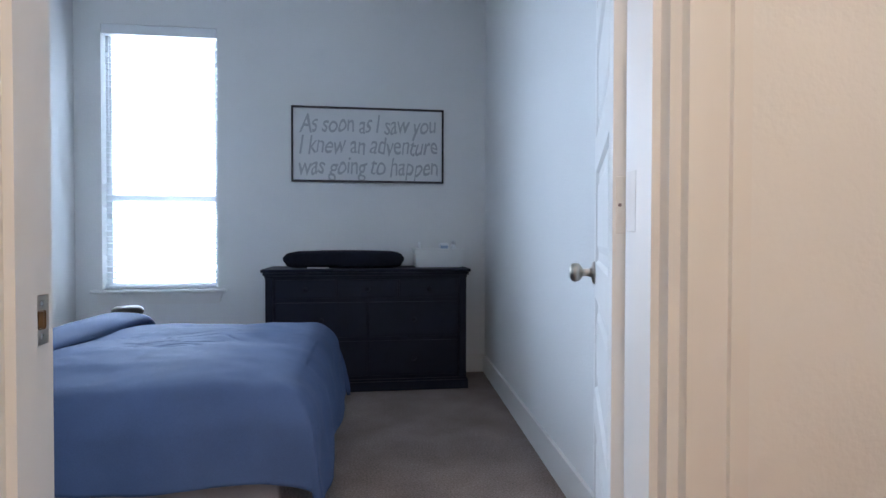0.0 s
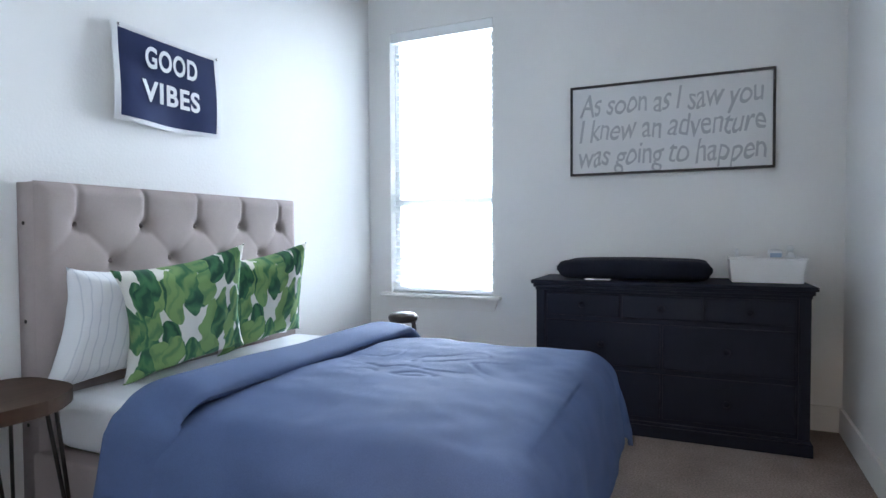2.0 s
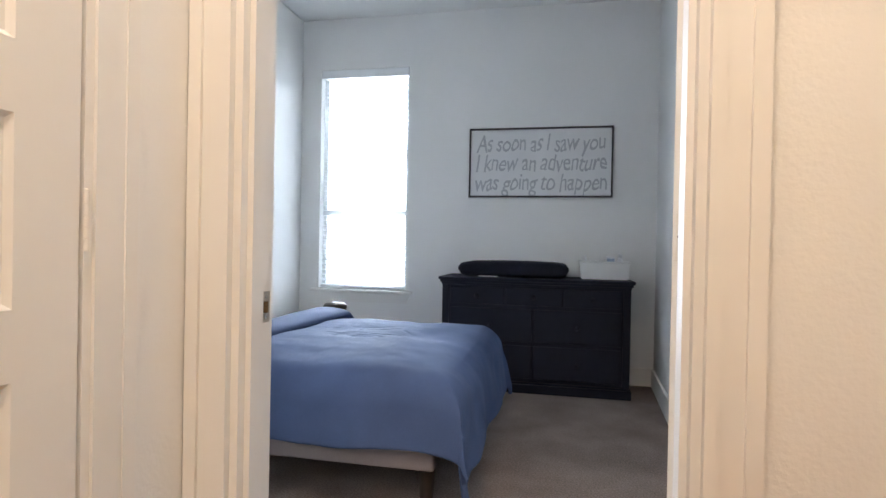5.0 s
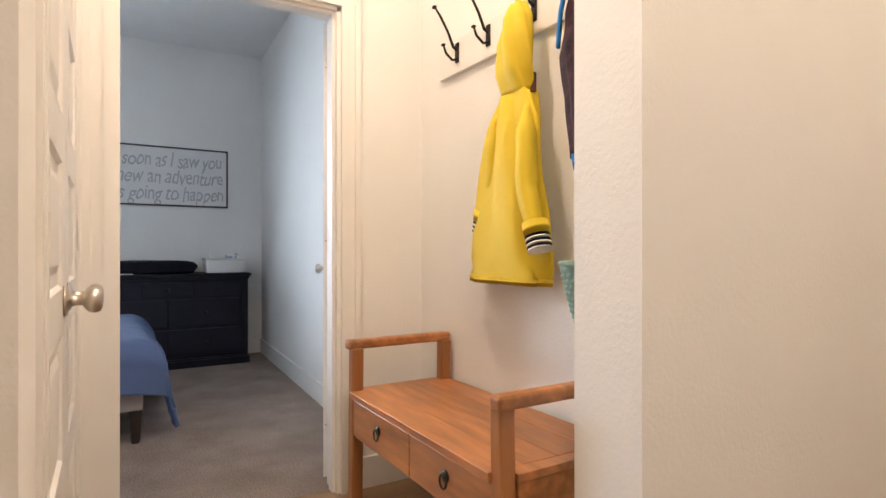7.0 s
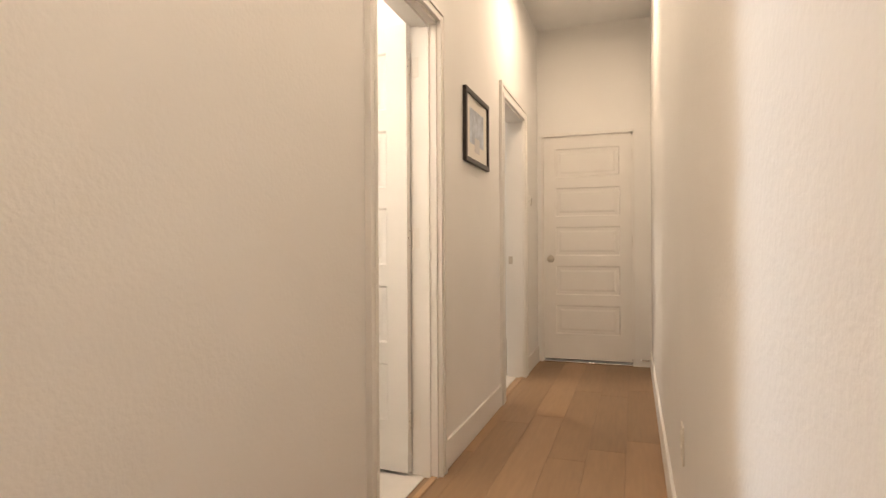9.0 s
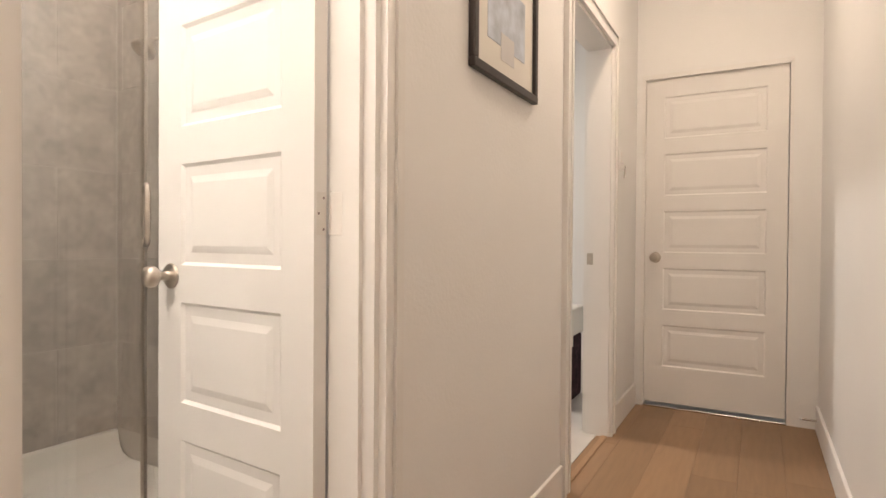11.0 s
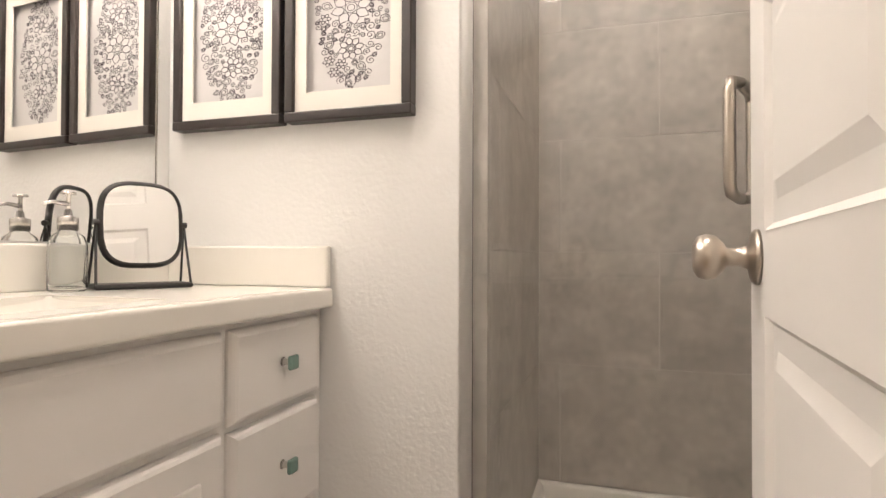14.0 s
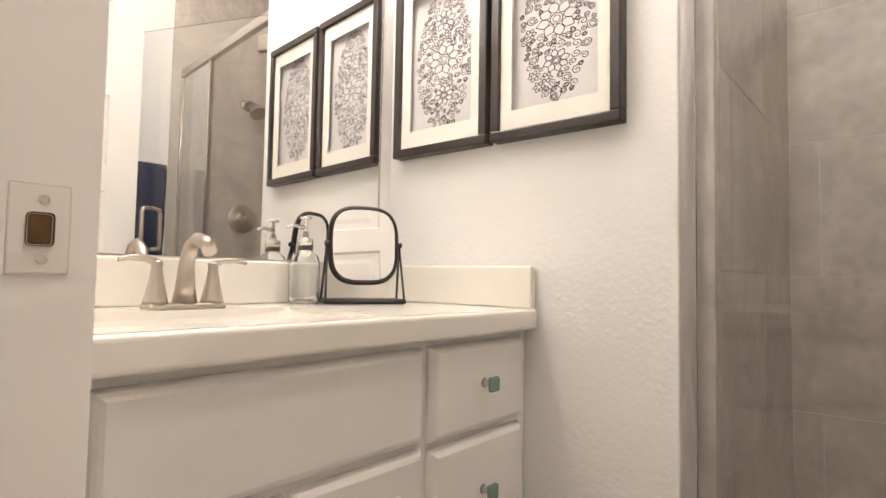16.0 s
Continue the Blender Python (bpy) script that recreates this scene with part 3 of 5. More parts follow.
for z0, z1 in ((WZ0 + 0.04, 1.285), (1.325, WZ1 - 0.04)):
    p = part("pane", boxes((WX0 + 0.04, 4.60, z0, WX1 - 0.04, 4.604, z1)), GLASS, win)
    p.visible_shadow = False
part("window_sill", boxes((WX0 - 0.06, 4.445, WZ0 - 0.022, WX1 + 0.06, 4.60, WZ0), bevel=0.005), TRIM, win)
bm = bmesh.new()
ap = [(WX0 - 0.035, WZ0 - 0.022), (WX1 + 0.035, WZ0 - 0.022), (WX1 + 0.012, WZ0 - 0.105), (WX0 - 0.012, WZ0 - 0.105)]
f0, f1 = [bm.verts.new((x, 4.50, z)) for x, z in ap], [bm.verts.new((x, 4.482, z)) for x, z in ap]
bm.faces.new(f1)
bm.faces.new(f0[::-1])
for k in range(4):
    bm.faces.new((f0[k], f0[(k + 1) % 4], f1[(k + 1) % 4], f1[k]))
part("apron", bm, TRIM, win)
blind = thing("window_blind", (-0.78, 4.53, WZ0 + 0.01), "lowered white horizontal blind with open slats", "blind")
part("headrail", boxes((WX0 + 0.003, 4.502, WZ1 - 0.07, WX1 - 0.003, 4.565, WZ1 - 0.002), bevel=0.004), BLIND, blind)
part("bottom_rail", boxes((WX0 + 0.012, 4.512, WZ0 + 0.008, WX1 - 0.012, 4.556, WZ0 + 0.026), bevel=0.004), BLIND, blind)
slat_bm = sheet(lambda u, v: (WX0 + 0.012 + u * (WX1 - WX0 - 0.024), 4.511 + 0.046 * v, 0.004 * math.sin(math.pi * v) + 0.006 * v), 1, 4)
bmesh.ops.solidify(slat_bm, geom=slat_bm.faces[:], thickness=0.0016)
slat = part("slat", slat_bm, BLIND, blind)
for k in range(1, 42):
    o = slat.copy() if k > 1 else slat
    if k > 1:
        scene.collection.objects.link(o)
    o.location.z = WZ0 + 0.03 + 0.042 * (k - 1)
for x in (WX0 + 0.10, WX1 - 0.10):
    part("ladder_cord", tube(bmesh.new(), [(x, 4.508, WZ0 + 0.02), (x, 4.508, WZ1 - 0.05)], 0.0015, 6), BLIND, blind)
part("tilt_wand", tube(bmesh.new(), [(WX0 + 0.05, 4.50, WZ1 - 0.08), (WX0 + 0.05, 4.498, 1.75)], 0.004, 8), PLASTIC, blind, "clear plastic wand")
bd = setting("backdrop", boxes((-6, 9.0, -2, 5, 9.05, 8)), DAYLIGHT, "overexposed daylight outside the window")
nb = thing("neighbour_house", (-0.2, 7.4, -1.0), "pale stucco house beyond the window", "house")
part("wall", boxes((-0.55, 7.4, -1.0, 3.0, 7.6, 1.35)), STUCCO, nb)
part("roof", boxes((-0.70, 7.2, 1.35, 3.0, 7.7, 1.42), bevel=0.01), PLASTIC, nb)

# ---- bedroom: bed ----
bed = thing("bed", (-0.4, 2.8, 0), "upholstered taupe bed, its blue duvet half turned down", "bed")
HX, HY0, HY1, HT = -1.27, 2.13, 3.50, 1.265
rows_b = []
for r in range(5):
    for k in range(5 if r % 2 == 0 else 4):
        rows_b.append((HY0 + 0.14 + (k + (0.5 if r % 2 else 0)) * 0.27, HT - 0.15 - r * 0.135))


def tuft(y, z):
    d = 0.0
    for by, bz in rows_b:
        q = (y - by) ** 2 + (z - bz) ** 2
        d += 0.026 * math.exp(-q / 0.0005) + 0.008 * math.exp(-q / 0.004)
        for sy in (-1, 1):
            ex, ez = by + sy * 0.135, bz - 0.135
            if z < bz + 0.01 and z > ez - 0.01 and (y - by) * sy > -0.01 and (y - by) * sy < 0.15:
                dist = abs((y - by) * sy - (bz - z)) / 1.414
                d += 0.0035 * math.exp(-(dist / 0.007) ** 2)
        if bz > HT - 0.16 and z > bz:
            d += 0.009 * math.exp(-((y - by) / 0.008) ** 2)
    edge = min(y - HY0, HY1 - y, HT - z)
    return 0.055 - min(d, 0.042) - (0.03 * (1 - edge / 0.04) ** 2 if edge < 0.04 else 0)


bm = sheet(lambda u, v: (HX + tuft(HY0 + u * (HY1 - HY0), 0.12 + v * (HT - 0.12)), HY0 + u * (HY1 - HY0), 0.12 + v * (HT - 0.12)), 150, 120)
box(bm, -1.335, HY0, 0.12, HX + 0.02, HY1, HT - 0.004)
hb = part("headboard", bm, LINEN, bed, "button-tufted taupe velvet headboard", True)
for by, bz in rows_b:
    part("button", lathe(bmesh.new(), [(0.011, 0), (0.011, 0.004), (0.007, 0.008), (0.001, 0.009)], 12, pose(HX + 0.016, by, bz, 0, 90, 0)), BUTTON, hb, "", True)
for z in (0.42, 0.78, 1.12):
    part("bolt", lathe(bmesh.new(), [(0.007, 0), (0.007, 0.002), (0.003, 0.004)], 10, pose(-1.30, HY0 - 0.0005, z, 90, 0, 0)), IRON, hb, "dark side bolt", True)
part("bed_rail", boxes((HX + 0.02, HY0 - 0.02, 0.175, 0.40, HY1 - 0.03, 0.335), bevel=0.012, seg=3), LINEN, bed, "taupe upholstered rail")
part("mattress", boxes((HX + 0.055, HY0 + 0.03, 0.336, 0.385, HY1 - 0.04, 0.532), bevel=0.05, seg=5), SHEET, bed, "mattress in a white fitted sheet", True)
for lx, ly in ((0.365, 2.145), (0.365, 3.44), (-1.15, 2.17), (-1.15, 3.44)):
    part("leg", lathe(bmesh.new(), [(0.020, 0), (0.022, 0.004), (0.034, 0.17), (0.034, 0.175)], 16, pose(lx, ly, 0)), DARKLEG, bed, "tapered dark wooden leg", True)

# duvet: draped over the foot and both sides
DX0, DX1, DY0, DY1, DT = -0.62, 0.385, HY0 + 0.045, HY1 - 0.06, 0.556


def drape(s, hang):
    """(outward, down) for a cloth that runs s past an edge."""
    r = 0.15
    if s <= 0:
        return s, 0.0
    a = min(s / r, math.pi / 2 * 0.93)
    o, d = r * math.sin(a), r * (1 - math.cos(a))
    rest = s - a * r
    return (o + max(rest, 0) * 0.15, d + max(rest, 0) * 0.99)


def duvet_at(u, v):
    LX, side, foot = DX1 - DX0, 0.345, 0.44
    sx = u * (LX + foot)
    sy = -side + v * (DY1 - DY0 + 2 * side)
    w = DY1 - DY0
    ox, dx = drape(sx - LX + 0.02, foot)
    oy, dy = drape(max(-sy, sy - w) + 0.02, side)
    x = DX0 + (sx if sx < LX - 0.02 else LX - 0.02 + ox)
    if -sy > -0.02:
        y = DY0 + 0.02 - oy
    elif sy - w > -0.02:
        y = DY1 - 0.02 + oy
    else:
        y = DY0 + sy
    down = max(dx, dy) + 0.30 * min(dx, dy)
    z = DT - down
    flat = 1.0 if down < 0.02 else 0.0
    p = Vector((sx * 2.2, sy * 2.2, 0.3))
    n1 = noise.noise(p * 1.3) * 0.016 + noise.noise(p * 3.1) * 0.006 + noise.noise(Vector((sx * 13, sy * 15, 1.1))) * 0.002
    rid = abs(noise.noise(Vector((sx * 6 + 1.2 * noise.noise(p * 2), sy * 8, 4.1))))
    cr = 0.009 * math.exp(-(rid / 0.035) ** 2) * max(0, 1 - ((sx - 0.50) ** 2 + (sy - 0.70) ** 2) / 0.12)
    puff = 0.022 * max(0.0, 1 - (2 * sy / w - 1) ** 4) * max(0.0, 1 - (sx / LX) ** 6) * flat
    edge_fold = math.sin((sx + 0.4 * sy) * 9 + 3 * noise.noise(p * 1.5)) * 0.013 * min(1, dy * 3.2)
    foot_fold = math.sin(sy * 8 + 3 * noise.noise(p * 1.5)) * 0.015 * min(1, dx * 3.2)
    z = max(z + n1 + puff - cr, 0.085 + 0.01 * noise.noise(p * 4))
    return (x + foot_fold + n1 * (1 - flat) + 0.03 * min(1, dy * 2.5) * min(1, dx * 2.5), y + (edge_fold if sy < 0 else -edge_fold) - (0.02 * min(1, dy * 2.5) * min(1, dx * 2.5) if sy < 0 else 0), z)


duv = sheet(duvet_at, 170, 190)
tagged(part("duvet", duv, DUVET, None, "", True), "rumpled blue linen duvet spread over the bed", "duvet")
duvet = bpy.data.objects["duvet"]
sol = duvet.modifiers.new("thickness", "SOLIDIFY")
sol.thickness, sol.offset = 0.022, -1


def fold_at(u, v):
    """The turned-down roll along the head edge of the duvet."""
    a = u * 2 * math.pi
    w = DY1 - DY0
    s = -0.36 + v * (w + 0.72)
    o, d = drape(max(-s, s - w) + 0.03, 0.36)
    y = DY0 + 0.03 - o if -s > -0.03 else (DY1 - 0.03 + o if s - w > -0.03 else DY0 + s)
    n = 0.012 * noise.noise(Vector((s * 3, a, 1.7)))
    lean = 0.10 * (1 - s / w)
    return (DX0 + 0.02 - lean * 0.6 + (0.13 + n) * math.cos(a) - 0.02 * d, y + 0.012 * math.cos(a) * (1 if d > 0.05 else 0) - (0.02 * math.sin(a) if d > 0.1 and s < 0 else 0), DT + 0.030 - d + (0.045 + n) * math.sin(a))


tagged(part("duvet_fold", sheet(fold_at, 28, 120), DUVET, duvet, "", True), "")


def cushion(name, m, w, h, t, material, label, category, group="", sharp=0.32, seed=0):
    def side(s):
        def f(u, v):
            a, c = 2 * u - 1, 2 * v - 1
            k = max(0.0, (1 - a * a) * (1 - c * c)) ** sharp
            pin = 1 - 0.20 * (1 - a * a) * (abs(c) ** 3), 1 - 0.20 * (1 - c * c) * (abs(a) ** 3)
            nz = 0.06 * noise.noise(Vector((a * 2.2, c * 2.2, seed + s))) + 0.03 * noise.noise(Vector((a * 6, c * 6, seed)))
            return m @ Vector((a * w / 2 * pin[1], s * (t / 2 * k * (1 + nz * 3)) + 0.0, c * h / 2 * pin[0]))
        return f
    bm = sheet(side(-1), 36, 36)
    b2 = sheet(side(1), 36, 36)
    me = bpy.data.meshes.new("tmp")
    b2.to_mesh(me)
    bm.from_mesh(me)
    b2.free()
    bpy.data.meshes.remove(me)
    bmesh.ops.remove_doubles(bm, verts=bm.verts[:], dist=0.0004)
    return tagged(part(name, bm, material, None, "", True), label, category, group)


cushion("pillow", pose(-1.12, 2.40, 0.760, 0, 0, 90) @ pose(0, 0, 0, 18, 0, 0), 0.58, 0.45, 0.17, PILLOWCASE, "white pillow in a thinly striped case against the headboard", "pillow", "bed pillows", 0.3, 3)
cushion("pillow", pose(-1.12, 3.06, 0.760, 0, 0, 90) @ pose(0, 0, 0, 18, 0, 0), 0.58, 0.45, 0.17, PILLOWCASE, "white pillow in a thinly striped case against the headboard", "pillow", "bed pillows", 0.3, 5)
cushion("throw_pillow", pose(-0.94, 2.48, 0.785, 0, 0, 70) @ pose(0, 0, 0, 20, -10, 0), 0.48, 0.47, 0.17, PALM, "square throw pillow with green palm leaf print", "pillow", "palm leaf pillows", 0.36, 7)
cushion("throw_pillow", pose(-1.0, 2.97, 0.785, 0, 0, 74) @ pose(0, 0, 0, 20, -9, 0), 0.45, 0.48, 0.17, PALM, "square throw pillow with green palm leaf print", "pillow", "palm leaf pillows", 0.36, 9)

# something dark with a rounded head beyond the bed
far = thing("side_stool", (-0.72, 3.90, 0), "small dark stool beyond the bed by the window", "stool")
part("seat", lathe(bmesh.new(), [(0.01, 0.60), (0.08, 0.602), (0.088, 0.615), (0.088, 0.635), (0.07, 0.652), (0.01, 0.658)], 20, pose(-0.76, 3.90, -0.05)), DARKLEG, far, "", True)
for a in (30, 150, 270):
    part("leg", tube(bmesh.new(), [(-0.76 + 0.06 * math.cos(radians(a)), 3.90 + 0.06 * math.sin(radians(a)), 0.565), (-0.76 + 0.13 * math.cos(radians(a)), 3.90 + 0.13 * math.sin(radians(a)), 0.0)], [0.014, 0.010], 8), DARKLEG, far, "", True)

# ---- bedroom: dresser ----
dr = thing("dresser", (0.68, 4.26, 0), "wide dark navy seven-drawer dresser with a moulded top", "dresser")
X0, X1, Y0, Y1, T = 0.02, 1.335, 4.045, 4.484, 0.815
part("body", boxes((X0, Y0 + 0.012, 0.075, X1, Y1, T - 0.045)), NAVYWOOD, dr)
part("side_post", boxes((X0 - 0.004, Y0, 0.06, X0 + 0.045, Y0 + 0.05, T - 0.05), bevel=0.003), NAVYWOOD, dr)
part("side_post", boxes((X1 - 0.045, Y0, 0.06, X1 + 0.004, Y0 + 0.05, T - 0.05), bevel=0.003), NAVYWOOD, dr)
part("top", boxes((X0 - 0.03, Y0 - 0.03, T - 0.022, X1 + 0.03, Y1, T), bevel=0.006, seg=3), NAVYWOOD, dr)
part("cornice", boxes((X0 - 0.018, Y0 - 0.018, T - 0.042, X1 + 0.018, Y1, T - 0.023), (X0 - 0.008, Y0 - 0.008, T - 0.058, X1 + 0.008, Y1, T - 0.043), bevel=0.004), NAVYWOOD, dr)
part("plinth", boxes((X0 - 0.016, Y0 - 0.016, 0, X1 + 0.016, Y1, 0.062), (X0 - 0.008, Y0 - 0.008, 0.063, X1 + 0.008, Y1, 0.078), bevel=0.004), NAVYWOOD, dr)
ix0, ix1 = X0 + 0.05, X1 - 0.05
w3, w2 = (ix1 - ix0) / 3, (ix1 - ix0) / 2
fronts = [(ix0 + k * w3, 0.615, w3, 0.135) for k in range(3)] + [(ix0 + k * w2, z, w2, 0.245) for z in (0.355, 0.095) for k in range(2)]
for fx, fz, fw, fh in fronts:
    d = part("drawer", boxes((fx + 0.006, Y0 + 0.001, fz + 0.006, fx + fw - 0.006, Y0 + 0.02, fz + fh - 0.006), bevel=0.005, seg=2), NAVYWOOD, dr)
    part("drawer_knob", lathe(bmesh.new(), [(0.008, 0), (0.007, 0.012), (0.016, 0.018), (0.017, 0.024), (0.010, 0.030), (0.001, 0.031)], 16, pose(fx + fw / 2, Y0 + 0.001, fz + fh / 2, 90, 0, 0)), NAVYWOOD, d, "", True)


def pad_at(u, v):
    a = 2 * math.pi * v
    x = 0.02 + u * 0.80
    e = max(0.0, 1 - (2 * u - 1) ** 16) ** 0.5
    dip = 0.020 * (1 - (2 * u - 1) ** 4)
    c, s = math.cos(a), math.sin(a)
    yy = abs(c) ** 0.5 * (1 if c > 0 else -1) * 0.185
    zz = abs(s) ** 0.6 * (1 if s > 0 else -1) * 0.053 * e
    lip = 0.022 * abs(2 * (yy / 0.37)) ** 3 if s > 0 else 0
    return (0.10 + x, 4.27 + yy * (0.9 + 0.1 * e), T + 0.053 + zz + (lip - dip * 0.2 + 0.012 * (1 - (2 * u - 1) ** 2) if s > 0 else 0))


bm = sheet(pad_at, 40, 40)
tagged(part("changing_pad", bm, PLUSH, None, "", True), "contoured changing pad in a dark navy plush cover", "changing pad")
pad_label = part("care_label", boxes((0.28, 4.064, T + 0.004, 0.42, 4.068, T + 0.011)), PLASTIC, bpy.data.objects["changing_pad"], "white care label")

bk = thing("storage_basket", (1.18, 4.30, T), "white woven storage basket on the dresser", "basket")
bx0, bx1, by0, by1, bh = 1.00, 1.345, 4.19, 4.40, 0.125


def basket_wall(u, v):
    c = [(bx0, by0), (bx1, by0), (bx1, by1), (bx0, by1), (bx0, by0)]
    k = min(int(u * 4), 3)
    f = u * 4 - k
    x, y = c[k][0] + (c[k + 1][0] - c[k][0]) * f, c[k][1] + (c[k + 1][1] - c[k][1]) * f
    cx, cy = (bx0 + bx1) / 2, (by0 + by1) / 2
    s = 0.93 + 0.07 * v
    wob = 0.0025 * math.sin(u * 260 + (math.pi if int(v * 9.99) % 2 else 0))
    return (cx + (x - cx) * (s + wob), cy + (y - cy) * (s + wob), T + 0.004 + bh * v)


part("basket_weave", sheet(basket_wall, 240, 20), BASKETW, bk, "", True)
part("basket_base", boxes((bx0 + 0.014, by0 + 0.009, T + 0.001, bx1 - 0.014, by1 - 0.009, T + 0.008)), BASKETW, bk)
part("basket_rim", tube(bmesh.new(), [(bx0, by0, T + bh), (bx1, by0, T + bh), (bx1, by1, T + bh), (bx0, by1, T + bh), (bx0, by0, T + bh)], 0.007, 8), BASKETW, bk, "", True)
bt = thing("lotion_bottle", (1.285, 4.28, T + 0.008), "white lotion bottle standing in the basket", "bottle")
part("bottle", lathe(bmesh.new(), [(0.024, 0), (0.026, 0.01), (0.026, 0.12), (0.012, 0.145), (0.012, 0.15)], 18, pose(1.285, 4.28, T + 0.009)), PLASTIC, bt, "", True)
part("cap", lathe(bmesh.new(), [(0.014, 0.15), (0.014, 0.178), (0.010, 0.182)], 16, pose(1.285, 4.28, T + 0.009)), PLASTIC, bt, "", True)
wp = thing("wipes_packet", (1.225, 4.29, T + 0.01), "printed white packet of wipes in the basket", "packet")
part("packet", boxes((1.185, 4.26, T + 0.009, 1.25, 4.31, T + 0.170), bevel=0.012, seg=3), PLASTIC, wp, "", True)
part("print", boxes((1.192, 4.2585, T + 0.13, 1.243, 4.2596, T + 0.152)), mat("pale_blue_print", (0.35, 0.45, 0.6), 0.5), wp, "pale blue print")
tb = thing("cream_tube", (1.04, 4.29, T + 0.009), "small white cream tube in the basket", "tube")
part("tube_body", lathe(bmesh.new(), [(0.013, 0), (0.014, 0.10), (0.008, 0.15), (0.007, 0.165)], 12, pose(1.04, 4.29, T + 0.009)), PLASTIC, tb, "", True)


# ---- bedroom: on the walls ----
def words(body, size, material, m, parent, name, bold=0.0, shear=0.0, space=1.0, width=None, wave=0.0):
    c = bpy.data.curves.new(name, "FONT")
    c.body, c.size, c.align_x, c.align_y, c.offset, c.shear, c.space_character, c.extrude = body, size, "CENTER", "CENTER", bold, shear, space, 0.0006
    tmp = bpy.data.objects.new("tmp_text", c)
    scene.collection.objects.link(tmp)
    bpy.context.view_layer.update()
    me = bpy.data.meshes.new_from_object(tmp.evaluated_get(bpy.context.evaluated_depsgraph_get()))
    bpy.data.objects.remove(tmp)
    xs = [v.co.x for v in me.vertices]
    k = width / (max(xs) - min(xs)) if width else 1.0
    for v in me.vertices:
        x = v.co.x * k
        v.co.y += wave * (math.sin(x * 31) + 0.6 * math.sin(x * 67 + 1)) + wave * 0.5 * math.sin(v.co.y * 60 + x * 9)
        v.co.x += wave * 0.8 * math.sin(v.co.y * 45 + x * 20)
    me.transform(m @ Matrix.Diagonal((k, 1, 1, 1)))
    me.name = name
    me.materials.clear()
    me.materials.append(material)
    ob = new(name, me)
    ob.parent = parent
    ob.matrix_parent_inverse = parent.matrix_basis.inverted()
    return ob


sign = thing("wall_sign", (0.683, 4.485, 1.43), "framed off-white sign with grey script lettering", "sign")
sx0, sx1, sz0, sz1 = 0.128, 1.238, 1.43, 1.977
part("board", boxes((sx0 + 0.012, 4.478, sz0 + 0.012, sx1 - 0.012, 4.494, sz1 - 0.012)), CANVAS, sign)
for b in ((sx0, 4.462, sz0, sx1, 4.498, sz0 + 0.013), (sx0, 4.462, sz1 - 0.013, sx1, 4.498, sz1), (sx0, 4.463, sz0 + 0.013, sx0 + 0.013, 4.497, sz1 - 0.013), (sx1 - 0.013, 4.463, sz0 + 0.013, sx1, 4.497, sz1 - 0.013)):
    part("frame_bar", boxes(b, bevel=0.0015, seg=1), FRAMEWOOD, sign)
for k, (line, w) in enumerate((("As soon as I saw you", 1.00), ("I knew an adventure", 1.01), ("was going to happen", 1.02))):
    words(line, 0.192, SCRIPT, pose(0.683, 4.4765, 1.853 - k * 0.155, 90, 0, 0), sign, "lettering", 0.0006, 0.2, 0.94, w, 0.007)

flag = thing("pennant_banner", (-1.335, 2.76, 1.57), "navy felt banner with white edge and GOOD VIBES lettering", "banner")


def flag_at(off):
    def f(u, v):
        return (-1.336 + off + 0.006 * math.sin(v * 5 + u * 6) + 0.010 * (1 - v) * math.sin(u * 9), 2.480 + u * 0.55, 1.545 + v * 0.396 - 0.008 * math.sin(math.pi * u))
    return f


part("border", sheet(flag_at(0.022), 30, 20), FELTW, flag, "white felt edging", True)
fa = flag_at(0.026)
part("field", sheet(lambda u, v: fa(0.045 + 0.91 * u, 0.05 + 0.90 * v), 30, 20), FELT, flag, "", True)
fb = flag_at(0.0285)
for u0, u1, v0, v1 in ((0.958, 1.0, 0.0, 1.0), (0.0, 0.042, 0.0, 1.0), (0.042, 0.958, 0.955, 1.0), (0.042, 0.958, 0.0, 0.045)):
    part("edge_strip", sheet(lambda u, v: fb(u0 + (u1 - u0) * u, v0 + (v1 - v0) * v), 16, 16), FELTW, flag, "white felt edging", True)
for k, line in enumerate(("GOOD", "VIBES")):
    words(line, 0.122, FELTW, pose(-1.290, 2.745, 1.822 - k * 0.142, 90, 0, 90), flag, "lettering", 0.0032, 0.0, 1.10, 0.27 if k == 0 else 0.30)
for y in (2.505, 3.018):
    for z in (1.585, 1.928):
        part("pin", lathe(bmesh.new(), [(0.006, 0), (0.006, 0.003), (0.002, 0.005)], 10, pose(-1.312, y, z, 0, 90, 0)), STEEL, flag, "small steel pin", True)

# ---- bedroom: nightstand ----
ns = thing("nightstand", (-1.12, 1.86, 0), "live-edge walnut side table on black hairpin legs", "table")


def slab(z):
    def f(u, v):
        a = 2 * math.pi * v
        r = u * (1 + 0.05 * noise.noise(Vector((math.cos(a) * 1.5, math.sin(a) * 1.5, 2))) + 0.02 * math.sin(7 * a))
        c, s = math.cos(a), math.sin(a)
        return (-1.10 + 0.215 * r * abs(c) ** 0.75 * (1 if c > 0 else -1), 1.80 + 0.25 * r * abs(s) ** 0.75 * (1 if s > 0 else -1), z)
    return f


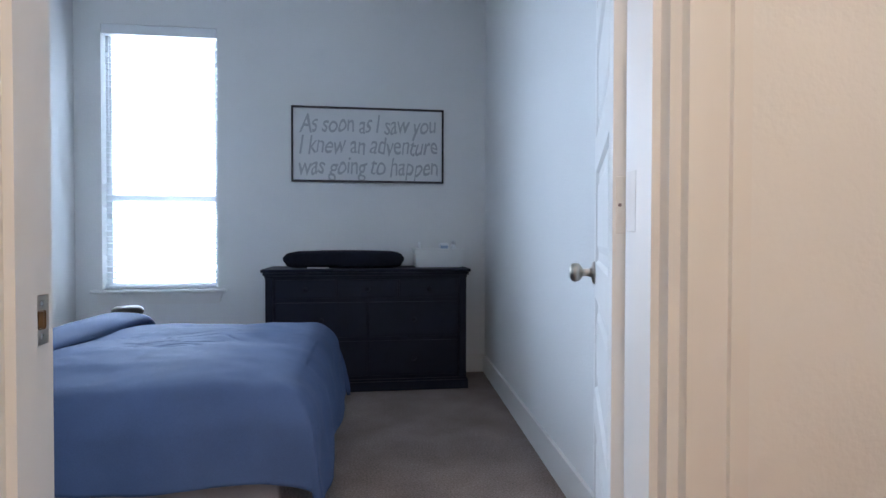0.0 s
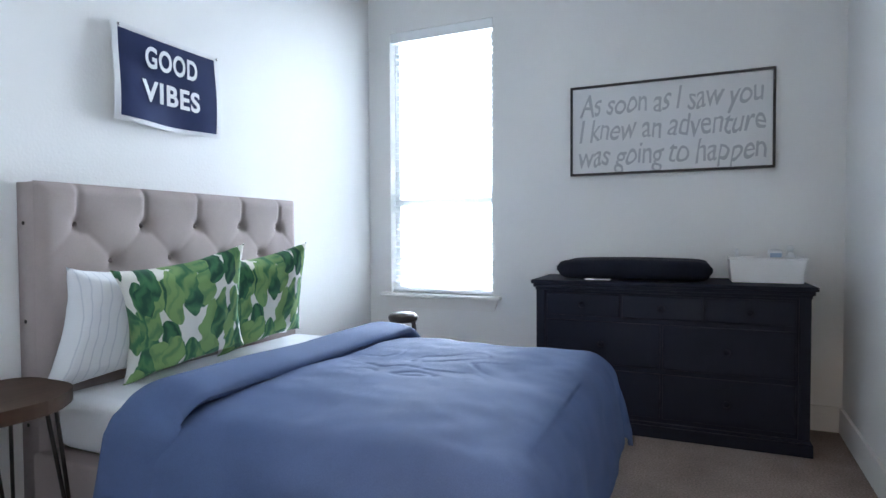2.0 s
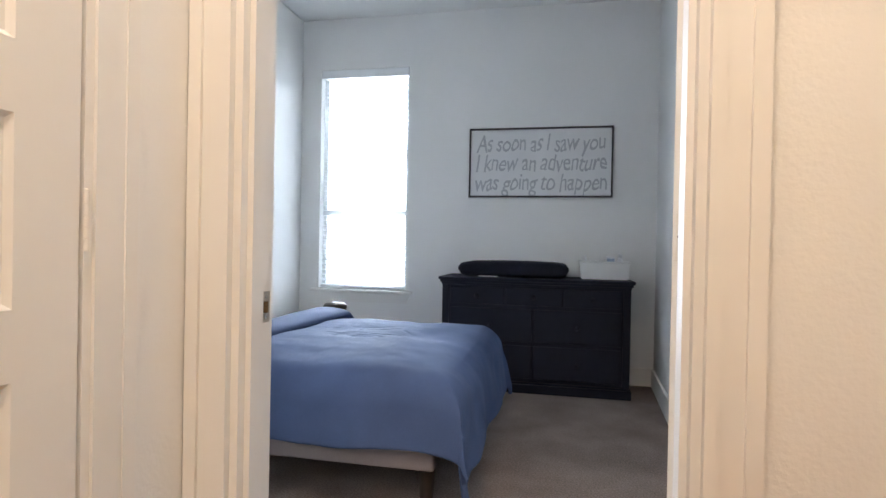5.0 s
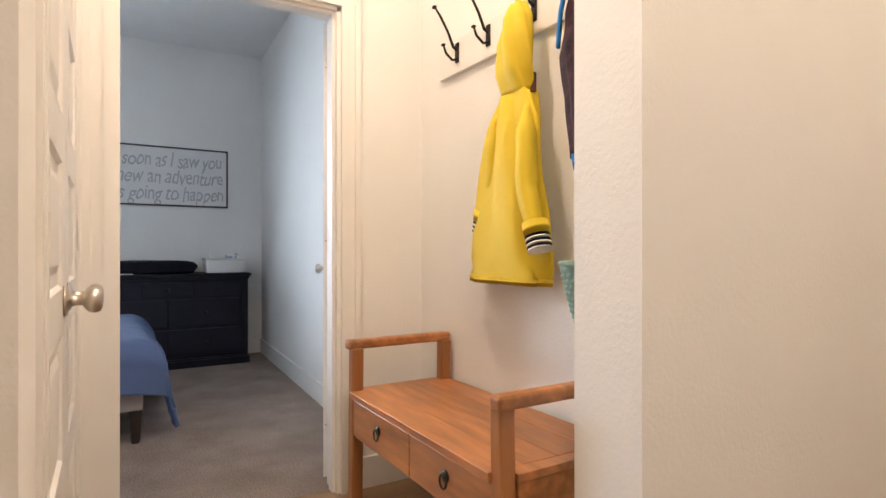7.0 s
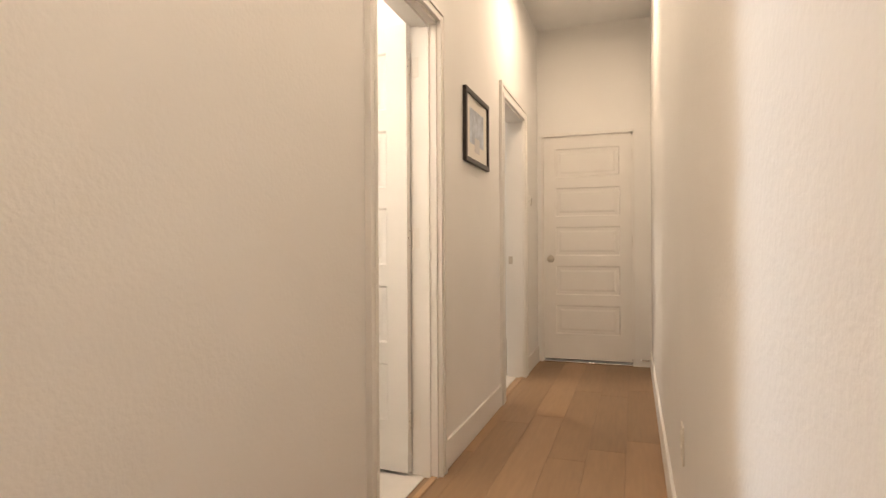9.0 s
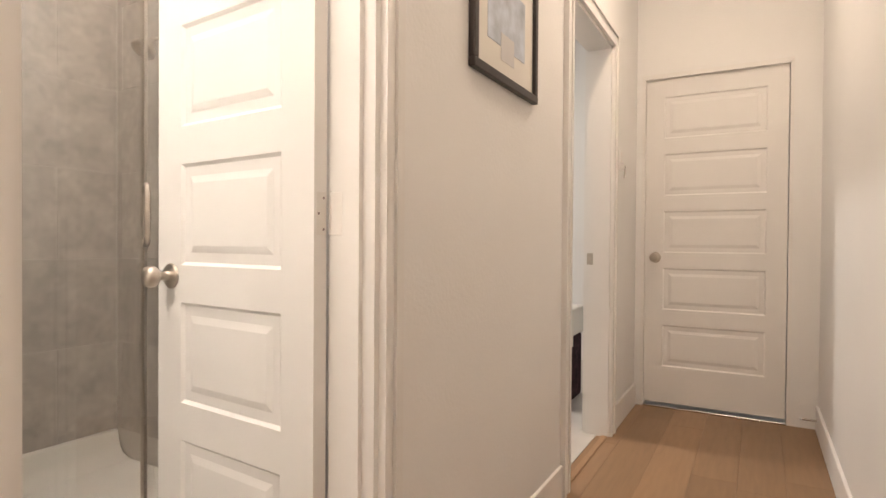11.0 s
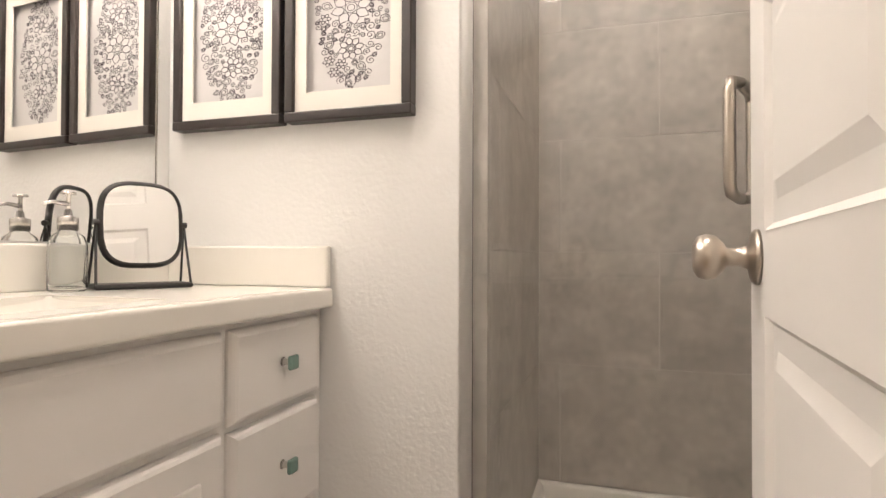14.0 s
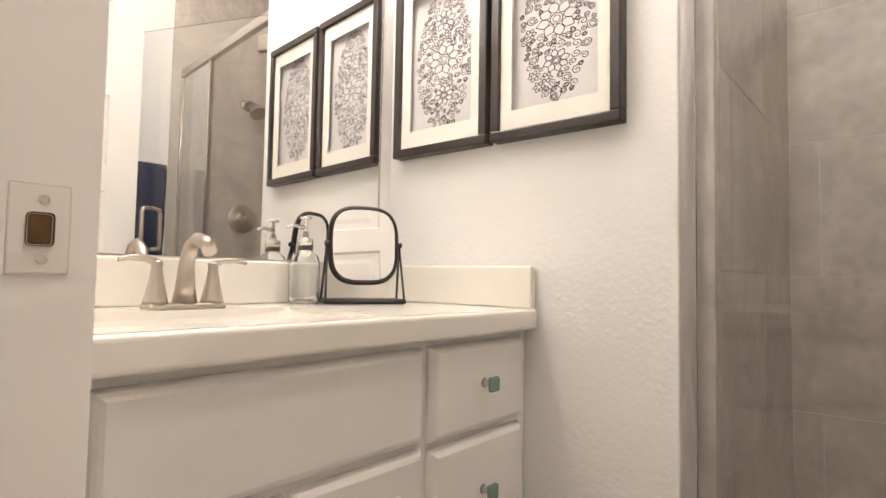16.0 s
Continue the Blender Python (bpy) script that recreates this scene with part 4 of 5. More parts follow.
bm = sheet(slab(0.605), 6, 48)
r = bmesh.ops.extrude_face_region(bm, geom=bm.faces[:])
bmesh.ops.translate(bm, verts=[v for v in r["geom"] if isinstance(v, bmesh.types.BMVert)], vec=(0, 0, -0.042))
part("tabletop", bm, WALNUT, ns, "dark walnut slab with a wavy edge")
for lx, ly, sx, sy in ((-0.96, 1.98, 1, 1), (-0.96, 1.62, 1, -1), (-1.25, 1.98, -1, 1), (-1.25, 1.62, -1, -1)):
    part("leg", tube(bmesh.new(), [(lx - 0.03 * sx, ly, 0.563), (lx + 0.02 * sx, ly + 0.03 * sy, 0.02), (lx + 0.024 * sx, ly + 0.03 * sy, 0.004), (lx + 0.028 * sx, ly + 0.026 * sy, 0.02), (lx + 0.01 * sx, ly - 0.05 * sy, 0.563)], 0.006, 8), IRON, ns, "black hairpin leg", True)
ns.location.y += 0.05
mo = thing("baby_monitor", (-1.18, 1.90, 0.605), "white rounded sound machine on the side table", "speaker")
part("base", lathe(bmesh.new(), [(0.055, 0), (0.060, 0.006), (0.058, 0.022), (0.04, 0.038), (0.012, 0.044), (0.001, 0.045)], 24, pose(-1.18, 1.90, 0.606)), PLASTIC, mo, "", True)
part("ring", lathe(bmesh.new(), [(0.020, 0.041), (0.022, 0.046), (0.016, 0.048)], 20, pose(-1.18, 1.90, 0.606)), STEEL, mo, "grey control ring", True)
mc = thing("small_camera", (-1.07, 1.77, 0.605), "small white camera on a stand", "camera")
part("stand", lathe(bmesh.new(), [(0.028, 0), (0.028, 0.005), (0.012, 0.014), (0.008, 0.03)], 16, pose(-1.07, 1.77, 0.606)), PLASTIC, mc, "", True)
part("body", lathe(bmesh.new(), [(0.018, 0.028), (0.025, 0.04), (0.025, 0.07), (0.018, 0.085), (0.008, 0.10), (0.004, 0.11)], 16, pose(-1.07, 1.77, 0.606)), PLASTIC, mc, "", True)
sm = thing("white_dish", (-1.14, 1.66, 0.605), "small white rounded device on the side table", "device")
part("body", lathe(bmesh.new(), [(0.04, 0), (0.045, 0.01), (0.04, 0.03), (0.02, 0.05), (0.001, 0.055)], 20, pose(-1.14, 1.66, 0.606)), PLASTIC, sm, "", True)
cb = bmesh.new()
for k in range(3):
    pts = [(-1.2 + 0.16 * math.sin(i * 0.55 + k) + 0.05 * k, 1.85 + 0.14 * math.cos(i * 0.7 + 2 * k), 0.006 + 0.02 * abs(math.sin(i * 0.9 + k))) for i in range(16)]
    tube(cb, pts, 0.0028, 6)
tube(cb, [(-1.25, 1.95, 0.60), (-1.27, 1.98, 0.40), (-1.24, 1.95, 0.2), (-1.25, 1.93, 0.006)], 0.0028, 6)
tagged(part("power_cord", cb, PLASTIC, None, "", True), "tangle of thin white power cords on the carpet", "cord")


def outlet(x, y, z, n, label):
    """A wall plate facing +y or -y, with two sockets."""
    e = thing("wall_outlet", (x, y, z - 0.06), label, "outlet", "", "structure")
    part("plate", boxes((x - 0.036, y, z - 0.058, x + 0.036, y + n * 0.006, z + 0.058), bevel=0.002), OUTLETM, e)
    for s in (-1, 1):
        part("socket", boxes((x - 0.016, y + n * 0.005, z + s * 0.022 - 0.014, x + 0.016, y + n * 0.0085, z + s * 0.022 + 0.014), bevel=0.003), OUTLETM, e)
    return e


outlet(-1.10, 4.50, 0.40, -1, "white wall outlet under the window")
outlet(2.42, YS, 0.43, 1, "white wall outlet low on the hallway wall")

# ---- nook: bench, coat rail and hanging things ----
BX0, BX1, BY0, BY1 = 1.02, 1.452, -0.205, 0.772
bench = thing("bench", (1.235, 0.27, 0), "honey-toned wooden bench with armrests and two drawers", "bench")
for x in (BX0, BX1 - 0.045):
    for y in (BY0, BY1 - 0.045):
        bm = boxes((x, y, 0, x + 0.045, y + 0.045, 0.655), bevel=0.006)
        for v in bm.verts:
            if v.co.z > 0.5:
                k = (v.co.z - 0.5) / 0.155
                v.co.y += (0.012 * k) * (1 if y < 0.2 else -1)
        part("leg", bm, BENCHPOST, bench)
for y in (BY0 - 0.002, BY1 - 0.043):
    part("armrest", boxes((BX0 - 0.012, y, 0.650, BX1 + 0.006, y + 0.045, 0.686), bevel=0.010, seg=3), BENCHWOOD, bench, "rounded armrest")
n = 4
for k in range(n):
    x0 = BX0 - 0.012 + k * (BX1 - BX0 + 0.012) / n
    part("seat_plank", boxes((x0 + 0.0008, BY0 + 0.0465, 0.475, x0 + (BX1 - BX0 + 0.012) / n - 0.0008, BY1 - 0.0465, 0.497), bevel=0.0015, seg=1), BENCHWOOD, bench)
part("seat_end", boxes((BX0 + 0.046, BY0 + 0.002, 0.475, BX1 - 0.046, BY0 + 0.0455, 0.4965), bevel=0.002), BENCHWOOD, bench)
part("seat_end", boxes((BX0 + 0.046, BY1 - 0.0455, 0.475, BX1 - 0.046, BY1 - 0.002, 0.4965), bevel=0.002), BENCHWOOD, bench)
part("apron", boxes((BX0 + 0.012, BY0 + 0.046, 0.325, BX1 - 0.012, BY1 - 0.046, 0.474), (BX0 + 0.05, BY0 + 0.006, 0.325, BX1 - 0.05, BY0 + 0.045, 0.474), (BX0 + 0.05, BY1 - 0.045, 0.325, BX1 - 0.05, BY1 - 0.006, 0.474)), BENCHWOOD, bench)
for y0, y1 in ((BY0 + 0.052, 0.268), (0.274, BY1 - 0.052)):
    d = part("drawer", boxes((BX0 + 0.003, y0, 0.335, BX0 + 0.02, y1, 0.466), bevel=0.003), BENCHWOOD, bench)
    ym = (y0 + y1) / 2
    part("pull_plate", lathe(bmesh.new(), [(0.017, 0), (0.016, 0.004), (0.006, 0.008), (0.001, 0.010)], 16, pose(BX0 + 0.003, ym, 0.412, 0, -90, 0)), IRON, d, "", True)
    ring = [(BX0 - 0.006, ym + 0.017 * math.sin(a), 0.398 + 0.019 * math.cos(a)) for a in (2 * math.pi * k / 16 for k in range(17))]
    part("ring_pull", tube(bmesh.new(), ring, 0.0032, 8), IRON, d, "dark iron ring pull", True)

rail = thing("coat_rail", (1.46, 0.21, 1.74), "white painted coat rail board with dark hooks", "coat rail")
part("board", boxes((1.451, YNB + 0.01, 1.745, 1.47, 0.81, 1.885), bevel=0.003), TRIM, rail)
for y in (0.665, 0.450, 0.19, -0.03):
    pts = [(1.449, y, 1.800), (1.425, y, 1.792), (1.395, y, 1.815), (1.385, y + 0.002, 1.845)]
    hk = part("hook", tube(bmesh.new(), [(1.449, y, 1.835), (1.43, y, 1.845), (1.405, y, 1.90), (1.37, y, 1.955), (1.345, y, 1.985)], [0.006, 0.006, 0.005, 0.005, 0.004], 8), IRON, rail, "dark iron double coat hook", True)
    part("hook_plate", boxes((1.4445, y - 0.013, 1.785, 1.4512, y + 0.013, 1.865), bevel=0.003), IRON, hk)
    part("lower_prong", tube(bmesh.new(), pts, [0.006, 0.005, 0.005, 0.004], 8), IRON, hk, "", True)
    part("hook_tip", lathe(bmesh.new(), [(0.004, 0), (0.010, 0.004), (0.011, 0.008), (0.006, 0.013), (0.001, 0.014)], 12, pose(1.345, y, 1.980, 0, -30, 0)), IRON, hk, "", True)
    part("hook_tip", lathe(bmesh.new(), [(0.004, 0), (0.009, 0.003), (0.010, 0.007), (0.005, 0.011), (0.001, 0.012)], 12, pose(1.385, y + 0.002, 1.840, 0, -10, 0)), IRON, hk, "", True)


def loft(rows, n=28, wob=0.0, seed=0.0):
    """Rings (x, y, z, half-depth, half-width) joined, with vertical folds."""
    bm = bmesh.new()
    rings = []
    for i, (x, y, z, rx, ry) in enumerate(rows):
        ring = []
        for k in range(n):
            a = 2 * math.pi * k / n
            f = 1 + wob * math.sin(5 * a + seed + 0.25 * i) + wob * 0.7 * noise.noise(Vector((math.cos(a) * 2, math.sin(a) * 2, z * 5 + seed)))
            ring.append(bm.verts.new((x + rx * f * math.cos(a), y + ry * f * math.sin(a), z)))
        rings.append(ring)
    for a, c in zip(rings, rings[1:]):
        for k in range(n):
            bm.faces.new((a[k], a[(k + 1) % n], c[(k + 1) % n], c[k]))
    bm.faces.new(rings[0][::-1])
    bm.faces.new(rings[-1])
    return bm


def steps(rows, m=6):
    out = []
    for a, c in zip(rows, rows[1:]):
        out += [tuple(p + (q - p) * k / m for p, q in zip(a, c)) for k in range(m)]
    return out + [rows[-1]]


jk = thing("raincoat", (1.38, 0.24, 0.90), "yellow child's raincoat with striped cuffs hanging from a hook", "coat")
part("coat_body", loft(steps([(1.395, 0.275, 0.925, 0.040, 0.200), (1.395, 0.270, 1.00, 0.042, 0.190), (1.40, 0.260, 1.25, 0.038, 0.158), (1.405, 0.245, 1.45, 0.034, 0.125), (1.41, 0.235, 1.53, 0.028, 0.095), (1.412, 0.23, 1.56, 0.024, 0.072)]), 48, 0.17, 1.0), YELLOW, jk, "", True)
part("hood", loft(steps([(1.41, 0.23, 1.55, 0.025, 0.074), (1.395, 0.225, 1.62, 0.036, 0.080), (1.388, 0.215, 1.72, 0.038, 0.074), (1.388, 0.205, 1.79, 0.034, 0.056), (1.39, 0.20, 1.835, 0.020, 0.030)]), 40, 0.16, 2.0), YELLOW, jk, "", True)
for y0, y1, zz, xx, nm in ((0.15, 0.060, 1.02, 1.345, 1), (0.315, 0.412, 1.08, 1.415, 2)):
    bm = bmesh.new()
    pts = [(1.385, y0, 1.49), (1.36 if nm == 1 else 1.40, (y0 * 0.7 + y1 * 0.3), 1.38), (xx, (y0 + y1) / 2, 1.22), (xx - 0.005, y1, zz + 0.07)]
    tube(bm, [tuple(a + (c - a) * k / 5 for a, c in zip(p, q)) for p, q in zip(pts, pts[1:]) for k in range(5)] + [pts[-1]], [min(1, 0.35 + i * 0.16) * (0.036 + 0.012 * math.sin(i * 0.19) + 0.002 * math.sin(i * 1.7)) for i in range(16)], 18, flat=0.72)
    sl = part("sleeve", bm, YELLOW, jk, "", True)
    part("cuff_fold", tube(bmesh.new(), [(xx - 0.005, y1, zz + 0.09), (xx - 0.005, y1 - 0.012 * (3 - 2 * nm), zz + 0.05)], [0.051, 0.050], 20, flat=0.8), YELLOW, sl, "", True)
    d = Vector((0, -0.012 * (3 - 2 * nm), -0.04)).normalized()
    at = Vector((xx - 0.005, y1 - 0.012 * (3 - 2 * nm), zz + 0.05))
    for k in range(6):
        part("cuff_stripe", tube(bmesh.new(), [at + d * (0.008 * k), at + d * (0.008 * k + 0.008)], 0.048 - 0.0003 * k, 20, flat=0.8), STRIPE if k % 2 == 0 else KNITW, sl, "navy and white knit stripe", True)
part("toggle", boxes((1.405, 0.140, 1.535, 1.418, 0.162, 1.60), bevel=0.004), LEATHER, jk, "dark toggle tab")
part("hem_band", loft([(1.395, 0.275, 0.912, 0.042, 0.204), (1.395, 0.274, 0.935, 0.0425, 0.203)], 48, 0.17, 1.0), YELLOW, jk, "", True)

gm = thing("printed_garment", (1.40, -0.06, 1.30), "dark printed garment with bright blue trim on a hook", "garment")
part("cloth", loft(steps([(1.40, -0.085, 1.29, 0.035, 0.035), (1.40, -0.09, 1.45, 0.045, 0.060), (1.40, -0.09, 1.60, 0.048, 0.085), (1.405, -0.085, 1.72, 0.036, 0.07), (1.415, -0.06, 1.81, 0.015, 0.025)]), 24, 0.16, 3.0), MAROON, gm, "", True)
part("blue_strap", tube(bmesh.new(), [(1.39, -0.03, 1.84), (1.37, -0.02, 1.72), (1.36, -0.02, 1.62)], 0.018, 12, flat=0.4), BLUECLOTH, gm, "bright blue strap", True)
part("blue_trim", loft([(1.40, -0.08, 1.255, 0.026, 0.026), (1.40, -0.08, 1.30, 0.034, 0.034)], 20, 0.1), BLUECLOTH, gm, "bright blue hem", True)

pg = thing("wicker_bag", (1.40, -0.17, 0.80), "sage green wicker basket hanging on the nook wall", "basket")


def wick(u, v):
    a = 2 * math.pi * u
    r = 0.045 + 0.055 * v ** 0.7
    w = 0.008 * math.sin(u * 44 * math.pi + (math.pi if int(v * 11.99) % 2 else 0))
    return (1.365 + (r + w) * math.cos(a) * 0.85, -0.175 + (r + w) * math.sin(a) * 1.15, 0.80 + 0.19 * v)


part("weave", sheet(wick, 88, 24), WICKER, pg, "", True)
part("base", lathe(bmesh.new(), [(0.045, 0), (0.045, 0.006)], 20, pose(1.365, -0.175, 0.798)), WICKER, pg)
part("rim", tube(bmesh.new(), [(1.365 + 0.088 * math.cos(a), -0.175 + 0.118 * math.sin(a), 0.99) for a in (2 * math.pi * k / 24 for k in range(25))], 0.007, 8), WICKER, pg, "", True)
part("leather_strap", tube(bmesh.new(), [(1.32, -0.17, 0.96), (1.34, -0.165, 1.03), (1.40, -0.17, 1.06), (1.44, -0.18, 1.03), (1.43, -0.19, 0.97)], 0.012, 8, flat=0.4), LEATHER, pg, "brown leather strap", True)

# ---- hall ----
pic = thing("framed_picture", (3.58, YN, 1.48), "dark-framed picture with a cream mat in the hall", "picture")
px0, px1, pz0, pz1 = 3.34, 3.82, 1.478, 1.866
for b in ((px0, YN - 0.022, pz0, px1, YN - 0.001, pz0 + 0.026), (px0, YN - 0.022, pz1 - 0.026, px1, YN - 0.001, pz1), (px0, YN - 0.0215, pz0 + 0.026, px0 + 0.026, YN - 0.001, pz1 - 0.026), (px1 - 0.026, YN - 0.0215, pz0 + 0.026, px1, YN - 0.001, pz1 - 0.026)):
    part("frame_bar", boxes(b, bevel=0.003), FRAMEWOOD, pic)
part("mat_board", boxes((px0 + 0.025, YN - 0.010, pz0 + 0.025, px1 - 0.025, YN - 0.002, pz1 - 0.025)), MATBOARD, pic)
part("print", boxes((px0 + 0.10, YN - 0.0115, pz0 + 0.11, px1 - 0.10, YN - 0.0102, pz1 - 0.09)), mat("pale_grey_print", (0.50, 0.55, 0.62), 0.7, var=0.3, scale=14), pic, "pale blue-grey landscape print")
part("print_shape", boxes((px0 + 0.19, YN - 0.0125, pz0 + 0.07, px1 - 0.19, YN - 0.0117, pz0 + 0.15)), PAPER, pic)
kh = thing("key_holder", (5.18, YN, 1.38), "small white wall hook rack with a dangling key ring", "key holder")
part("plate", boxes((5.15, YN - 0.012, 1.42, 5.21, YN - 0.001, 1.52), bevel=0.003), TRIM, kh)
part("cup", boxes((5.155, YN - 0.03, 1.42, 5.205, YN - 0.0121, 1.455), bevel=0.004), TRIM, kh)
part("dangling_key", tube(bmesh.new(), [(5.18, YN - 0.032, 1.44), (5.185, YN - 0.03, 1.40), (5.18, YN - 0.028, 1.375)], 0.004, 8), STEEL, kh, "", True)
ds = thing("door_stop", (5.60, YS + 0.014, 0.06), "small metal spring door stop on the baseboard", "door stop")
part("spring", tube(bmesh.new(), [(5.60, YS + 0.014, 0.07), (5.60, YS + 0.085, 0.07)], 0.006, 10), STEEL, ds, "", True)
part("tip", lathe(bmesh.new(), [(0.009, 0), (0.009, 0.012), (0.006, 0.014)], 12, pose(5.60, YS + 0.08, 0.07, -90, 0, 0)), PLASTIC, ds, "white tip", True)
# housings added for the assumed hall and nook lights, all out of view
for lx, ly, lz in ((0.68, 0.25, H), (0.6, -1.0, H + 0.06), (2.4, -1.02, H + 0.06), (4.4, -1.02, H + 0.06)):
    dl = thing("ceiling_light", (lx, ly, lz - 0.012), "round white recessed light, unseen, added to light the hall", "ceiling light", "hall ceiling lights")
    part("trim_ring", lathe(bmesh.new(), [(0.075, 0.010), (0.098, 0.011), (0.100, 0.004), (0.09, 0), (0.075, 0.002)], 28, pose(lx, ly, lz - 0.012)), PLASTIC, dl, "", True)
    part("lens", lathe(bmesh.new(), [(0.074, 0.004), (0.074, 0.009)], 28, pose(lx, ly, lz - 0.012)), LENS, dl, "glowing lens of an added light")
hp = thing("laundry_hamper", (5.56, 0.02, 0), "dark laundry hamper with a cream fabric top", "hamper")
part("body", boxes((5.26, -0.18, 0, 5.74, 0.22, 0.42), bevel=0.02, seg=3), MAROON, hp)
part("liner", boxes((5.25, -0.19, 0.42, 5.75, 0.23, 0.60), bevel=0.015, seg=3), MATBOARD, hp, "cream fabric liner")
part("crest", boxes((5.36, -0.196, 0.36, 5.48, -0.19, 0.45), bevel=0.002), MATBOARD, hp, "pale badge")

# ---- bathroom ----
van = thing("vanity_cabinet", (1.98, 0.02, 0), "white painted vanity cabinet with drawers and square knobs", "vanity")
VY0, VY1, VX, VT = YNB + 0.003, BN - 0.003, 2.165, 0.815
part("body", boxes((1.72, VY0, 0.09, VX, VY1, VT)), VANITY, van)
part("toe_kick", boxes((BW + 0.002, VY0, 0, VX - 0.06, VY1, 0.0895)), VANITY, van)


def front(name, y0, y1, z0, z1, panel=False):
    bm = boxes((VX + 0.0005, y0, z0, VX + 0.018, y1, z1))
    es = [e for e in bm.edges if all(v.co.x > VX + 0.017 for v in e.verts)]
    bmesh.ops.bevel(bm, geom=es, offset=0.012, segments=3, affect="EDGES", profile=0.35)
    f = part(name, bm, VANITY, van)
    if panel:
        w = 0.055
        part("panel_moulding", boxes((VX + 0.018, y0 + w, z0 + w, VX + 0.0215, y1 - w, z1 - w), bevel=0.003), VANITY, f)
    return f


def square_knob(parent, y, z):
    k = part("cabinet_knob", lathe(bmesh.new(), [(0.009, 0), (0.006, 0.004), (0.006, 0.016), (0.008, 0.018)], 14, pose(VX + 0.018, y, z, 0, 90, 0)), STEEL, parent, "", True)
    part("glass_square", boxes((VX + 0.035, y - 0.0135, z - 0.0135, VX + 0.045, y + 0.0135, z + 0.0135), bevel=0.004, seg=2), GREENGLASS, k, "sage glass square")


bd_ = front("false_front", -0.352, 0.128, 0.648, 0.797)
for z0, z1, kz in ((0.640, 0.797, 0.723), (0.428, 0.628, 0.533), (0.215, 0.416, 0.32)):
    square_knob(front("drawer", 0.147, 0.422, z0, z1), 0.287, kz)
square_knob(front("cabinet_door", -0.118, 0.128, 0.12, 0.636, True), -0.095, 0.58)
square_knob(front("cabinet_door", -0.352, -0.128, 0.12, 0.636, True), -0.15, 0.58)

top = thing("countertop", (1.98, 0.02, VT), "cream cultured marble vanity top with backsplash and basin", "countertop")
TZ = 0.853
for b in ((1.715, VY0, 1.88, VY1), (1.88, VY0, 2.12, -0.34), (1.88, 0.07, 2.12, VY1), (2.12, VY0, 2.18, VY1)):
    part("slab", boxes((b[0], b[1], VT + 0.0005, b[2], b[3], TZ)), MARBLE, top)
part("front_edge", boxes((2.1795, VY0, VT - 0.004, 2.198, VY1, TZ - 0.0006), bevel=0.007, seg=4), MARBLE, top)


def skewed(bm):
    """Turn what hangs on the vanity wall with that wall, about its corner."""
    for v in bm.verts:
        v.co.x -= SKEW * (BN - v.co.y)
    return bm


part("backsplash", skewed(boxes((BW + 0.001, VY0, TZ, BW + 0.02, VY1, TZ + 0.088), bevel=0.004)), MARBLE, top)
part("side_splash", boxes((BW + 0.0205, BN - 0.022, TZ + 0.0004, 2.192, VY1, TZ + 0.088), bevel=0.004), MARBLE, top)


def basin_at(u, v):
    a, c = 2 * u - 1, 2 * v - 1
    d = max(0.0, (1 - abs(a) ** 4) * (1 - abs(c) ** 4))
    return (2.0 + a * 0.122, -0.135 + c * 0.207, TZ - 0.001 - 0.11 * d ** 0.55)


part("basin", sheet(basin_at, 30, 36), MARBLE, top, "", True)

fa = thing("faucet", (1.845, -0.10, TZ), "brushed nickel two-handle bathroom faucet", "faucet")
FX, FY = 1.835, -0.105
part("base_plate", boxes((FX - 0.026, FY - 0.085, TZ, FX + 0.026, FY + 0.085, TZ + 0.012), bevel=0.005, seg=3), NICKEL, fa, "", True)
part("spout", tube(bmesh.new(), [(FX, FY, TZ + 0.01), (FX, FY, TZ + 0.05), (FX + 0.003, FY, TZ + 0.10), (FX + 0.02, FY, TZ + 0.135), (FX + 0.05, FY, TZ + 0.150), (FX + 0.085, FY, TZ + 0.142), (FX + 0.105, FY, TZ + 0.122)], [0.027, 0.020, 0.016, 0.015, 0.015, 0.015, 0.014], 18), NICKEL, fa, "", True)
for s in (-1, 1):
    part("handle_base", lathe(bmesh.new(), [(0.026, 0.01), (0.024, 0.02), (0.015, 0.06), (0.011, 0.085), (0.012, 0.098), (0.008, 0.104)], 18, pose(FX, FY + s * 0.062, TZ)), NICKEL, fa, "", True)
    part("lever", tube(bmesh.new(), [(FX, FY + s * 0.062, TZ + 0.098), (FX, FY + s * 0.085, TZ + 0.106), (FX + 0.004, FY + s * 0.115, TZ + 0.108), (FX + 0.008, FY + s * 0.140, TZ + 0.103)], [0.010, 0.008, 0.007, 0.006], 12, flat=0.7), NICKEL, fa, "", True)

for c in fa.children:
    c.data.transform(Matrix.Translation((FX, FY, TZ)) @ Matrix.Scale(0.78, 4) @ Matrix.Translation((-FX, -FY, -TZ)))

